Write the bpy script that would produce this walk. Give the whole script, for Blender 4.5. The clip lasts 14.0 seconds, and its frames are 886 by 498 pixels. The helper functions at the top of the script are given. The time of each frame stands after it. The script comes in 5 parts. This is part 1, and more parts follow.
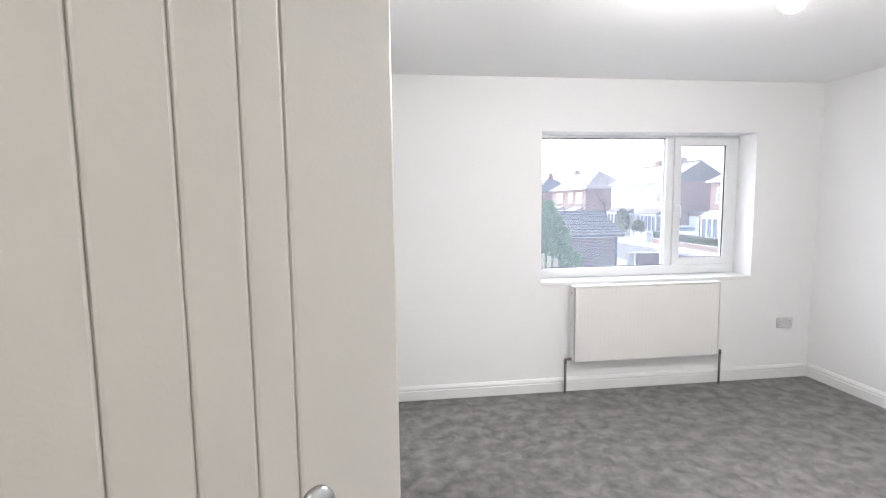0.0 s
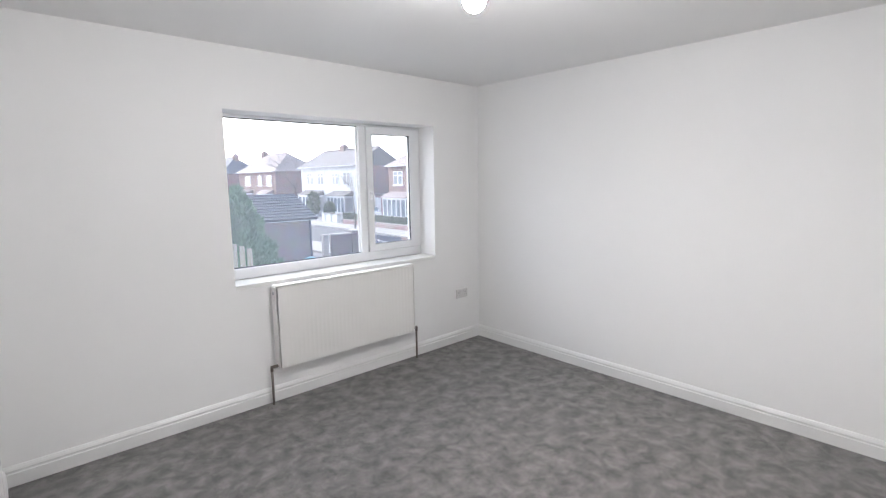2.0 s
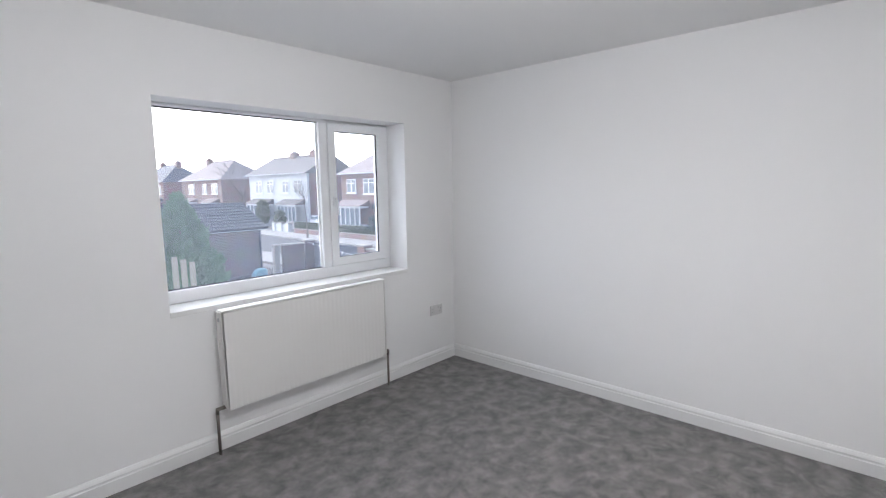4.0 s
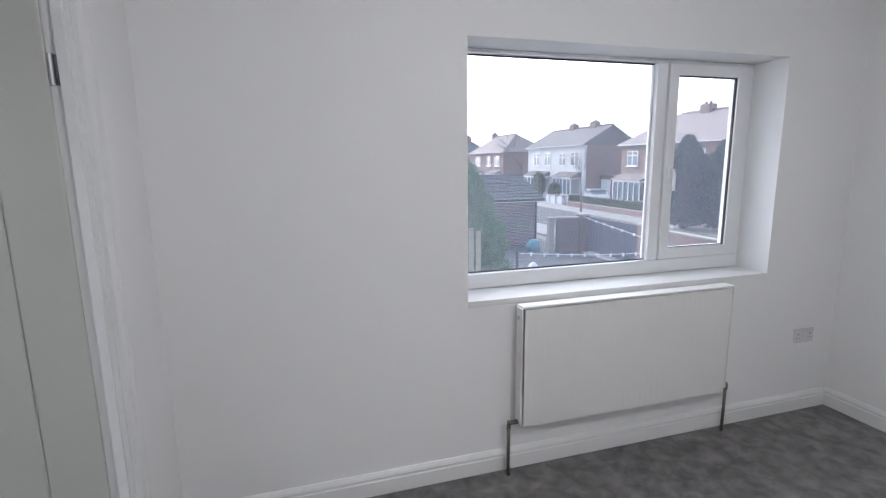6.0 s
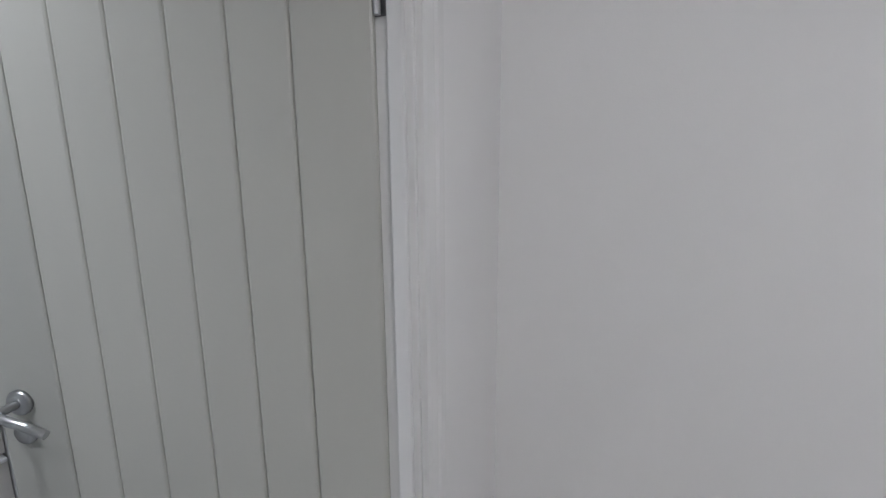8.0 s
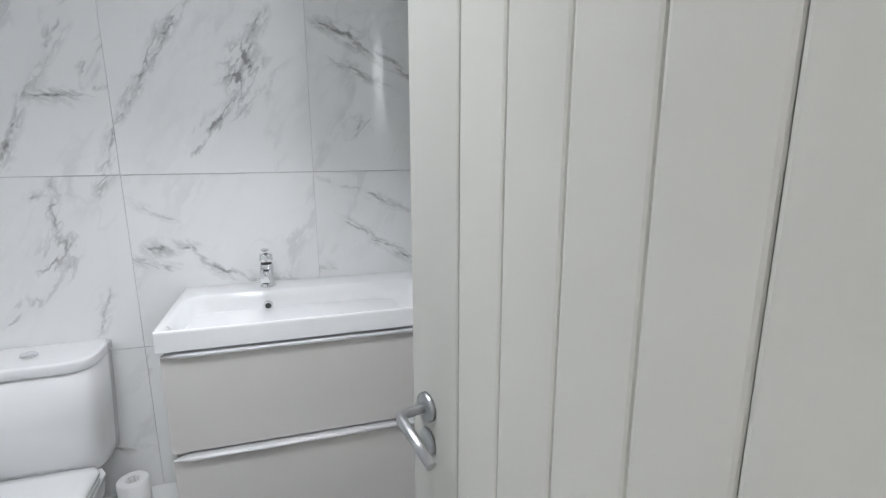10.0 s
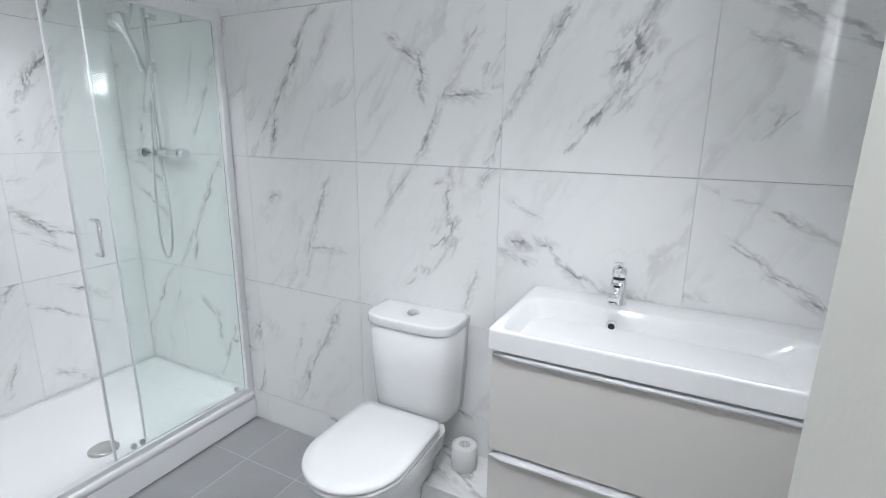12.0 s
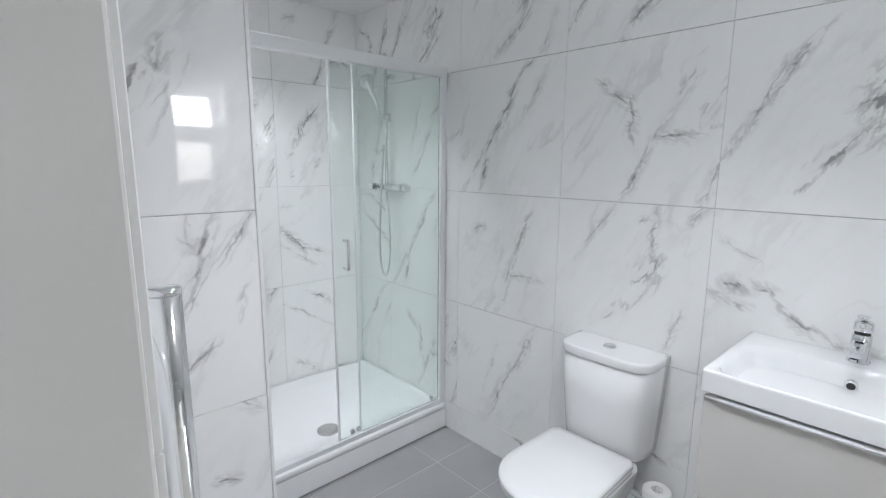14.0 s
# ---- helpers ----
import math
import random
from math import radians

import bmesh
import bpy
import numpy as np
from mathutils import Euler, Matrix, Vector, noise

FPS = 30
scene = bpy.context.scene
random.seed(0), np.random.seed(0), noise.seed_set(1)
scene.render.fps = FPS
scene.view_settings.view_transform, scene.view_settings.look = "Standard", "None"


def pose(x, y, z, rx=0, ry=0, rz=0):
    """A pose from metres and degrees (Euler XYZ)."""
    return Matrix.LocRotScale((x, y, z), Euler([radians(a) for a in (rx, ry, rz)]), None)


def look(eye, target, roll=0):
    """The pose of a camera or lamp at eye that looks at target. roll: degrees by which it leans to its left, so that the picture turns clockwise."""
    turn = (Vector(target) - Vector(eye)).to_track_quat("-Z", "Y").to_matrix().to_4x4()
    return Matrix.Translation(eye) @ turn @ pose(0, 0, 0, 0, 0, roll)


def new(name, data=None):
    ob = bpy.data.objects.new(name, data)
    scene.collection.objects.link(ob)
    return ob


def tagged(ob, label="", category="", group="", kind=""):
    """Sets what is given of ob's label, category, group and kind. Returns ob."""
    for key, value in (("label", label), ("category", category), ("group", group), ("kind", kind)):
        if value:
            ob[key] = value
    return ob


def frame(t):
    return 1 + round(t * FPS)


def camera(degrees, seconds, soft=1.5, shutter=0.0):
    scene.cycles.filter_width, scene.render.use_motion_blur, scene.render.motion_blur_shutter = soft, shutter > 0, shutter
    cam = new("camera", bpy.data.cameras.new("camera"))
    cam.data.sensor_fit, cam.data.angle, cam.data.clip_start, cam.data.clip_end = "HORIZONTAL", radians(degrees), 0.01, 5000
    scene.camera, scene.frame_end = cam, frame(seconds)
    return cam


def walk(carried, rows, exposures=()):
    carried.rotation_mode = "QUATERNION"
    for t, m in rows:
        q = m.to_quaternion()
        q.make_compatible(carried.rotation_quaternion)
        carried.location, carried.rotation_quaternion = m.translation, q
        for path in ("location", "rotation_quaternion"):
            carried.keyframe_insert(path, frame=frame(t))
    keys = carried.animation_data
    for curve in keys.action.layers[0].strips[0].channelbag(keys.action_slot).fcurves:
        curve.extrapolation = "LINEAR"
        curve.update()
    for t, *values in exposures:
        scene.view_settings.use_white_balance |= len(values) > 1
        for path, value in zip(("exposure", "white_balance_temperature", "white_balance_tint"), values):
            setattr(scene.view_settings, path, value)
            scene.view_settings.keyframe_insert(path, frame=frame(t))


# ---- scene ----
cam = camera(84.7, 14.0, soft=1.2)
PATH = [
    (0, (-3.514, -3.549, 1.502), (-3.265, -1.574, 1.302), -0.7),
    (0.5, (-3.502, -3.468, 1.519), (-2.852, -1.592, 1.279), -0.9),
    (1, (-3.465, -3.39, 1.538), (-2.534, -1.641, 1.267), -1.0),
    (1.5, (-3.434, -3.302, 1.55), (-2.293, -1.683, 1.269), -0.9),
    (2, (-3.411, -3.24, 1.549), (-2.079, -1.775, 1.262), -0.8),
    (2.2, (-3.399, -3.225, 1.551), (-2.006, -1.819, 1.264), -0.8),
    (4.3, (-3.174, -2.672, 1.498), (-1.706, -1.339, 1.241), -0.9),
    (4.5, (-3.153, -2.587, 1.485), (-1.772, -1.165, 1.226), -0.9),
    (5, (-3.114, -2.41, 1.49), (-1.969, -0.796, 1.199), -0.9),
    (5.5, (-3.046, -2.21, 1.487), (-2.165, -0.445, 1.159), -0.8),
    (6, (-3.027, -2.003, 1.486), (-2.465, -0.116, 1.136), -0.7),
    (6.5, (-3.060, -1.748, 1.482), (-2.818, 0.205, 1.125), -0.9),
    (7, (-3.119, -1.492, 1.499), (-3.157, 0.475, 1.138), -0.9),
    (9.3, (-3.408, -0.953, 1.484), (-5.023, 0.138, 1.038), -0.4),
    (9.5, (-3.455, -0.92, 1.48), (-5.161, 0.027, 1.044), -0.3),
    (10, (-3.576, -0.876, 1.462), (-5.447, -0.312, 1.034), -0.1),
    (10.5, (-3.729, -0.87, 1.455), (-5.677, -0.708, 1.031), 0.4),
    (11, (-3.852, -0.849, 1.475), (-5.782, -1.11, 1.023), 0.6),
    (11.5, (-3.873, -0.82, 1.481), (-5.71, -1.46, 1.015), 0.7),
    (12, (-3.814, -0.819, 1.487), (-5.541, -1.707, 1.012), 0.7),
    (12.5, (-3.739, -0.817, 1.503), (-5.381, -1.857, 1.03), 0.6),
    (13, (-3.691, -0.816, 1.501), (-5.249, -1.989, 1.056), 0.5),
    (13.5, (-3.656, -0.819, 1.505), (-5.115, -2.127, 1.106), 0.4),
    (14, (-3.618, -0.846, 1.506), (-4.961, -2.286, 1.156), 0.4),
]
EXPOSURES = [(0, 2.22, 6400, 12), (0.5, 2.04, 6400, 12), (1.5, 1.84, 6400, 12.5), (2.2, 1.76, 6300, 12), (4.5, 1.48, 6150, 12.5), (6, 1.24, 6100, 13), (7, 1.0, 6100, 13), (9.5, 1.75, 6350, 13), (10, 1.92, 6350, 12), (10.5, 1.98, 6300, 12), (11, 2.06, 6300, 12), (13, 2.01, 6280, 12), (14, 1.93, 6280, 12)]
walk(cam, [(t, look(eye, target, roll)) for t, eye, target, roll in PATH], EXPOSURES)
SKY, SUN, BULB, BATH_LAMP, LAND_LAMP, BATH_SKY = 0.135, 1.6, 300.0, 2.05, 4.0, 1.6

# ---- world, sun and lamps ----
world = bpy.data.worlds.new("sky_world")
world.use_nodes = True
scene.world = world
wn = world.node_tree.nodes
sky = wn.new("ShaderNodeTexSky")
sky.sky_type, sky.sun_disc = "NISHITA", False
sky.sun_elevation, sky.sun_rotation = radians(31), radians(-9)
sky.air_density, sky.dust_density, sky.ozone_density = 1.0, 2.5, 1.5
wn["Background"].inputs["Strength"].default_value = SKY
cloud = wn.new("ShaderNodeHueSaturation")  # overcast: the blue is nearly gone
cloud.inputs["Saturation"].default_value = 0.7
world.node_tree.links.new(sky.outputs[0], cloud.inputs["Color"])
world.node_tree.links.new(cloud.outputs[0], wn["Background"].inputs["Color"])


def lamp(name, kind, power, m, colour=(1, 1, 1), size=0.1, label=""):
    data = bpy.data.lights.new(name, kind)
    data.energy, data.color = power, colour
    if kind == "AREA":
        data.shape, data.size = "DISK", size
    ob = new(name, data)
    ob.matrix_world = m
    return ob


sun = lamp("sun", "SUN", SUN, look((0, 0, 20), (2, -13, 12)), (0.78, 0.88, 1.0))
sun.data.angle = radians(110)
for lx, ly, share_of in ((-4.30, -1.00, 0.85), (-4.42, -1.62, 0.55), (-4.56, -3.03, 0.55)):
    lamp("bathroom_downlight_lamp", "AREA", BATH_LAMP * share_of, pose(lx, ly, 2.382), (0.96, 0.98, 1.0), 0.08).data.spread = radians(105)
# unseen fill lamp, added on the landing to light the entry door
lamp("landing_fill_lamp", "AREA", LAND_LAMP, pose(-3.6, -4.5, 2.372), (1.0, 0.93, 0.85), 0.09)
# daylight behind the two frosted panes of the bathroom window
for z0, z1 in ((1.375, 1.625), (1.735, 1.905)):
    day = lamp("bathroom_window_daylight", "AREA", BATH_SKY * (1.0 if z0 > 1.7 else 0.06), pose(-4.638, -0.285, 0.5 * (z0 + z1), -90, 0, 0), (0.93, 0.97, 1.0))
    day.data.shape, day.data.size, day.data.size_y = "RECTANGLE", 0.212, z1 - z0


# ---- materials ----
def mat(name, colour, rough=0.5, metal=0.0, vary=0.08, scale=6.0, bump=0.0, bump_scale=80.0, spec=0.5, rnd=0.0, coat=0.0):
    """A surface whose colour wanders a little at two scales, with fine relief."""
    m = bpy.data.materials.new(name)
    m.use_nodes = True
    nt, n = m.node_tree, m.node_tree.nodes
    b = n["Principled BSDF"]
    b.inputs["Roughness"].default_value, b.inputs["Metallic"].default_value = rough, metal
    b.inputs["Specular IOR Level"].default_value, b.inputs["Coat Weight"].default_value = spec, coat
    tc = n.new("ShaderNodeTexCoord")
    big, fine = n.new("ShaderNodeTexNoise"), n.new("ShaderNodeTexNoise")
    big.inputs["Scale"].default_value, big.inputs["Detail"].default_value = scale, 5
    fine.inputs["Scale"].default_value, fine.inputs["Detail"].default_value = bump_scale, 3
    add = n.new("ShaderNodeMath")
    add.operation = "MULTIPLY_ADD"
    add.inputs[1].default_value = 0.35
    mix = n.new("ShaderNodeMix")
    mix.data_type = "RGBA"
    lo = [c * (1 - vary) for c in colour]
    hi = [min(1, c * (1 + vary)) for c in colour]
    mix.inputs[6].default_value, mix.inputs[7].default_value = (*lo, 1), (*hi, 1)
    for t in (big, fine):
        nt.links.new(tc.outputs["Object"], t.inputs["Vector"])
    nt.links.new(fine.outputs["Fac"], add.inputs[0])
    nt.links.new(big.outputs["Fac"], add.inputs[2])
    sub = n.new("ShaderNodeMath")
    sub.operation = "SUBTRACT"
    sub.use_clamp = True
    nt.links.new(add.outputs[0], sub.inputs[0])
    sub.inputs[1].default_value = 0.18
    last = sub
    if rnd:
        info, ra = n.new("ShaderNodeObjectInfo"), n.new("ShaderNodeMath")
        ra.operation = "MULTIPLY_ADD"
        ra.inputs[1].default_value = rnd
        nt.links.new(info.outputs["Random"], ra.inputs[0])
        nt.links.new(sub.outputs[0], ra.inputs[2])
        last = ra
    nt.links.new(last.outputs[0], mix.inputs[0])
    nt.links.new(mix.outputs[2], b.inputs["Base Color"])
    if bump:
        bp = n.new("ShaderNodeBump")
        bp.inputs["Strength"].default_value, bp.inputs["Distance"].default_value = bump, 0.01
        nt.links.new(fine.outputs["Fac"], bp.inputs["Height"])
        nt.links.new(bp.outputs[0], b.inputs["Normal"])
    return m


def marble_mat(name, strokes=()):
    """Polished white porcelain printed with the veins in strokes (from x, z to x, z, width, strength), and faint ones that differ from tile to tile."""
    m = bpy.data.materials.new(name)
    m.use_nodes = True
    nt, n = m.node_tree, m.node_tree.nodes
    b = n["Principled BSDF"]
    b.inputs["Roughness"].default_value = 0.03
    b.inputs["Specular IOR Level"].default_value = 0.5
    tc, info = n.new("ShaderNodeTexCoord"), n.new("ShaderNodeObjectInfo")
    off = n.new("ShaderNodeVectorMath")
    off.operation = "MULTIPLY_ADD"
    off.inputs[1].default_value = (41.0, 17.0, 29.0)
    nt.links.new(info.outputs["Random"], off.inputs[0])
    nt.links.new(tc.outputs["Object"], off.inputs[2])
    rot = n.new("ShaderNodeVectorRotate")
    rot.rotation_type = "Y_AXIS"
    rot.inputs["Angle"].default_value = radians(-33)
    nt.links.new(off.outputs[0], rot.inputs["Vector"])
    sc = n.new("ShaderNodeVectorMath")
    sc.operation = "MULTIPLY"
    sc.inputs[1].default_value = (1.05, 1.0, 0.40)
    nt.links.new(rot.outputs[0], sc.inputs[0])
    turn, fall = n.new("ShaderNodeVectorRotate"), n.new("ShaderNodeVectorMath")  # the same for veins that fall to the right
    turn.rotation_type, fall.operation = "Y_AXIS", "MULTIPLY"
    turn.inputs["Angle"].default_value = radians(62)
    fall.inputs[1].default_value = (1.05, 1.0, 0.40)
    nt.links.new(off.outputs[0], turn.inputs["Vector"])
    nt.links.new(turn.outputs[0], fall.inputs[0])

    def vein(scale, detail, dist, width, rough=0.55, grid=sc):
        no = n.new("ShaderNodeTexNoise")
        no.inputs["Scale"].default_value, no.inputs["Detail"].default_value = scale, detail
        no.inputs["Distortion"].default_value, no.inputs["Roughness"].default_value = dist, rough
        nt.links.new(grid.outputs[0], no.inputs["Vector"])
        a = n.new("ShaderNodeMath")
        a.operation = "SUBTRACT"
        a.inputs[1].default_value = 0.5
        nt.links.new(no.outputs["Fac"], a.inputs[0])
        c = n.new("ShaderNodeMath")
        c.operation = "ABSOLUTE"
        nt.links.new(a.outputs[0], c.inputs[0])
        r = n.new("ShaderNodeMapRange")
        r.interpolation_type = "SMOOTHERSTEP"
        r.inputs["From Min"].default_value, r.inputs["From Max"].default_value = 0.0, width
        r.inputs["To Min"].default_value, r.inputs["To Max"].default_value = 1.0, 0.0
        nt.links.new(c.outputs[0], r.inputs["Value"])
        return r.outputs[0]

    def cloud(scale, lo, hi):
        no = n.new("ShaderNodeTexNoise")
        no.inputs["Scale"].default_value, no.inputs["Detail"].default_value = scale, 4
        nt.links.new(sc.outputs[0], no.inputs["Vector"])
        r = n.new("ShaderNodeMapRange")
        r.inputs["From Min"].default_value, r.inputs["From Max"].default_value = lo, hi
        nt.links.new(no.outputs["Fac"], r.inputs["Value"])
        return r.outputs[0]

    def op(kind, a, c):
        o = n.new("ShaderNodeMath")
        o.operation = kind
        for i, v in enumerate((a, c)):
            if isinstance(v, (int, float)):
                o.inputs[i].default_value = v
            else:
                nt.links.new(v, o.inputs[i])
        return o.outputs[0]

    thin = op("MULTIPLY", vein(2.2, 4, 0.15, 0.006, 0.5), cloud(2.6, 0.46, 0.60))
    band = cloud(2.7, 0.44, 0.62)
    soft = op("MULTIPLY", vein(2.7, 5, 0.25, 0.08, 0.55), band)
    feather = op("MULTIPLY", vein(4.6, 7, 0.25, 0.06, 0.66), cloud(2.3, 0.52, 0.66))
    core = op("MULTIPLY", vein(2.7, 6, 0.25, 0.030, 0.6), op("MULTIPLY", cloud(7.0, 0.43, 0.60), band))
    total = op("ADD", op("ADD", op("MULTIPLY", thin, 0.20), op("MULTIPLY", core, 0.88)), op("ADD", op("MULTIPLY", soft, 0.12), op("MULTIPLY", feather, 0.18)))
    if strokes:
        warped = tc.outputs["Object"]
        for scale, amount in ((5.0, 0.070), (14.0, 0.034), (45.0, 0.012)):
            wob, shift, put = n.new("ShaderNodeTexNoise"), n.new("ShaderNodeVectorMath"), n.new("ShaderNodeVectorMath")
            wob.inputs["Scale"].default_value, wob.inputs["Detail"].default_value = scale, 3
            nt.links.new(tc.outputs["Object"], wob.inputs["Vector"])
            shift.operation, put.operation = "SUBTRACT", "MULTIPLY_ADD"
            shift.inputs[1].default_value = (0.5, 0.5, 0.5)
            put.inputs[1].default_value = (amount, 0, amount)
            nt.links.new(wob.outputs["Color"], shift.inputs[0])
            nt.links.new(shift.outputs[0], put.inputs[0])
            nt.links.new(warped, put.inputs[2])
            warped = put.outputs[0]
        halo, line = [0.0, 0.0], 0.0
        for x0, z0, x1, z1, wide, dark in strokes:
            mp, sp = n.new("ShaderNodeMapping"), n.new("ShaderNodeSeparateXYZ")
            mp.vector_type = "TEXTURE"
            mp.inputs["Location"].default_value = (0.5 * (x0 + x1), 0, 0.5 * (z0 + z1))
            mp.inputs["Rotation"].default_value = (0, -math.atan2(z1 - z0, x1 - x0), 0)
            mp.inputs["Scale"].default_value = (0.62 * math.hypot(x1 - x0, z1 - z0) + 0.02, 1, 1.4 * wide + 0.016)
            nt.links.new(warped, mp.inputs["Vector"])
            nt.links.new(mp.outputs[0], sp.inputs[0])
            along = op("MULTIPLY", sp.outputs[0], sp.outputs[0])
            near = op("SUBTRACT", op("SUBTRACT", 1.0, op("ABSOLUTE", sp.outputs[2], 0)), op("MULTIPLY", along, along))
            near = op("MAXIMUM", near, 0.0)
            side = 1 if (x1 - x0) * (z1 - z0) < 0 else 0
            halo[side] = op("MAXIMUM", halo[side], op("MULTIPLY", near, dark))
            thread = op("MINIMUM", op("MAXIMUM", op("MULTIPLY", op("SUBTRACT", near, 0.79), 7.0), 0.0), 1.0)
            line = op("MAXIMUM", line, op("MULTIPLY", thread, dark))
        broken = cloud(16.0, 0.40, 0.62)
        total = op("MULTIPLY", total, 0.28)
        for glow, grid in zip(halo, (sc, fall)):
            if isinstance(glow, float):
                continue
            filament = op("MAXIMUM", vein(5.5, 5, 0.2, 0.028, 0.6, grid), op("MULTIPLY", vein(10.0, 4, 0.3, 0.05, 0.6, grid), 0.6))
            body = op("ADD", op("MULTIPLY", op("MULTIPLY", glow, filament), 0.68), op("MULTIPLY", glow, 0.075))
            total = op("ADD", body, total)
        total = op("ADD", total, op("MULTIPLY", op("MULTIPLY", line, broken), 0.62))
        total = op("MINIMUM", total, 0.85)
    mix = n.new("ShaderNodeMix")
    mix.data_type, mix.clamp_factor = "RGBA", True
    mix.inputs[6].default_value, mix.inputs[7].default_value = (0.87, 0.875, 0.87, 1), (0.23, 0.222, 0.225, 1)
    nt.links.new(total, mix.inputs[0])
    nt.links.new(mix.outputs[2], b.inputs["Base Color"])
    return m


def glass_mat(name, colour=(1, 1, 1)):
    m = bpy.data.materials.new(name)
    m.use_nodes = True
    b = m.node_tree.nodes["Principled BSDF"]
    b.inputs["Base Color"].default_value = (*colour, 1)
    b.inputs["Transmission Weight"].default_value, b.inputs["Roughness"].default_value = 1.0, 0.0
    b.inputs["IOR"].default_value = 1.45
    return m


def hazy_glass_mat(name, veil):
    """Clear glass with a thin uneven scattering veil that puts haze and flare into the pane."""
    m = glass_mat(name)
    nt, n = m.node_tree, m.node_tree.nodes
    tr, mx = n.new("ShaderNodeBsdfTranslucent"), n.new("ShaderNodeMixShader")
    tr.inputs["Color"].default_value = (0.70, 0.79, 0.98, 1)
    tc, no, mr = n.new("ShaderNodeTexCoord"), n.new("ShaderNodeTexNoise"), n.new("ShaderNodeMapRange")
    no.inputs["Scale"].default_value, no.inputs["Detail"].default_value = 3.0, 6
    mr.inputs["To Min"].default_value, mr.inputs["To Max"].default_value = 0.6 * veil, 1.4 * veil
    nt.links.new(tc.outputs["Object"], no.inputs["Vector"])
    nt.links.new(no.outputs["Fac"], mr.inputs["Value"])
    nt.links.new(mr.outputs[0], mx.inputs["Fac"])
    nt.links.new(n["Principled BSDF"].outputs[0], mx.inputs[1])
    nt.links.new(tr.outputs[0], mx.inputs[2])
    nt.links.new(mx.outputs[0], n["Material Output"].inputs["Surface"])
    return m


def glow_mat(name, colour, strength):
    m = bpy.data.materials.new(name)
    m.use_nodes = True
    b = m.node_tree.nodes["Principled BSDF"]
    b.inputs["Emission Color"].default_value, b.inputs["Emission Strength"].default_value = (*colour, 1), strength
    return m


def brick_mat(name, c1, c2, mortar, scale=1.0):
    m = bpy.data.materials.new(name)
    m.use_nodes = True
    nt, n = m.node_tree, m.node_tree.nodes
    b = n["Principled BSDF"]
    b.inputs["Roughness"].default_value = 0.85
    tc, sep, com = n.new("ShaderNodeTexCoord"), n.new("ShaderNodeSeparateXYZ"), n.new("ShaderNodeCombineXYZ")
    nt.links.new(tc.outputs["Object"], sep.inputs[0])
    ad = n.new("ShaderNodeMath")
    nt.links.new(sep.outputs[0], ad.inputs[0])
    nt.links.new(sep.outputs[1], ad.inputs[1])
    nt.links.new(ad.outputs[0], com.inputs[0])
    nt.links.new(sep.outputs[2], com.inputs[1])
    br = n.new("ShaderNodeTexBrick")
    br.inputs["Color1"].default_value, br.inputs["Color2"].default_value, br.inputs["Mortar"].default_value = (*c1, 1), (*c2, 1), (*mortar, 1)
    br.inputs["Scale"].default_value, br.inputs["Mortar Size"].default_value = scale, 0.01
    br.inputs["Brick Width"].default_value, br.inputs["Row Height"].default_value = 0.225, 0.075
    nt.links.new(com.outputs[0], br.inputs["Vector"])
    no, mx = n.new("ShaderNodeTexNoise"), n.new("ShaderNodeMix")
    no.inputs["Scale"].default_value, no.inputs["Detail"].default_value = 1.3, 6
    mx.data_type, mx.blend_type = "RGBA", "MULTIPLY"
    mx.inputs[0].default_value = 0.5
    nt.links.new(tc.outputs["Object"], no.inputs["Vector"])
    nt.links.new(br.outputs["Color"], mx.inputs[6])
    nt.links.new(no.outputs["Color"], mx.inputs[7])
    nt.links.new(mx.outputs[2], b.inputs["Base Color"])
    return m


def carpet_mat(name):
    """Dark grey pile with lighter brushed patches."""
    m = bpy.data.materials.new(name)
    m.use_nodes = True
    nt, n = m.node_tree, m.node_tree.nodes
    b = n["Principled BSDF"]
    b.inputs["Roughness"].default_value, b.inputs["Specular IOR Level"].default_value = 0.95, 0.15
    b.inputs["Sheen Weight"].default_value = 0.25
    tc = n.new("ShaderNodeTexCoord")
    no, fi = n.new("ShaderNodeTexNoise"), n.new("ShaderNodeTexNoise")
    no.inputs["Scale"].default_value, no.inputs["Detail"].default_value, no.inputs["Distortion"].default_value = 10.5, 9, 0.3
    no.inputs["Roughness"].default_value = 0.62
    fi.inputs["Scale"].default_value, fi.inputs["Detail"].default_value = 260, 2
    for t in (no, fi):
        nt.links.new(tc.outputs["Object"], t.inputs["Vector"])
    rp = n.new("ShaderNodeValToRGB")
    rp.color_ramp.elements[0].position, rp.color_ramp.elements[1].position = 0.36, 0.70
    rp.color_ramp.elements[0].color, rp.color_ramp.elements[1].color = (0.105, 0.101, 0.100, 1), (0.265, 0.252, 0.243, 1)
    nt.links.new(no.outputs["Fac"], rp.inputs[0])
    mx = n.new("ShaderNodeMix")
    mx.data_type, mx.blend_type = "RGBA", "OVERLAY"
    mx.inputs[0].default_value = 0.35
    nt.links.new(rp.outputs[0], mx.inputs[6])
    nt.links.new(fi.outputs["Color"], mx.inputs[7])
    nt.links.new(mx.outputs[2], b.inputs["Base Color"])
    bp = n.new("ShaderNodeBump")
    bp.inputs["Strength"].default_value, bp.inputs["Distance"].default_value = 0.5, 0.006
    nt.links.new(fi.outputs["Fac"], bp.inputs["Height"])
    nt.links.new(bp.outputs[0], b.inputs["Normal"])
    return m


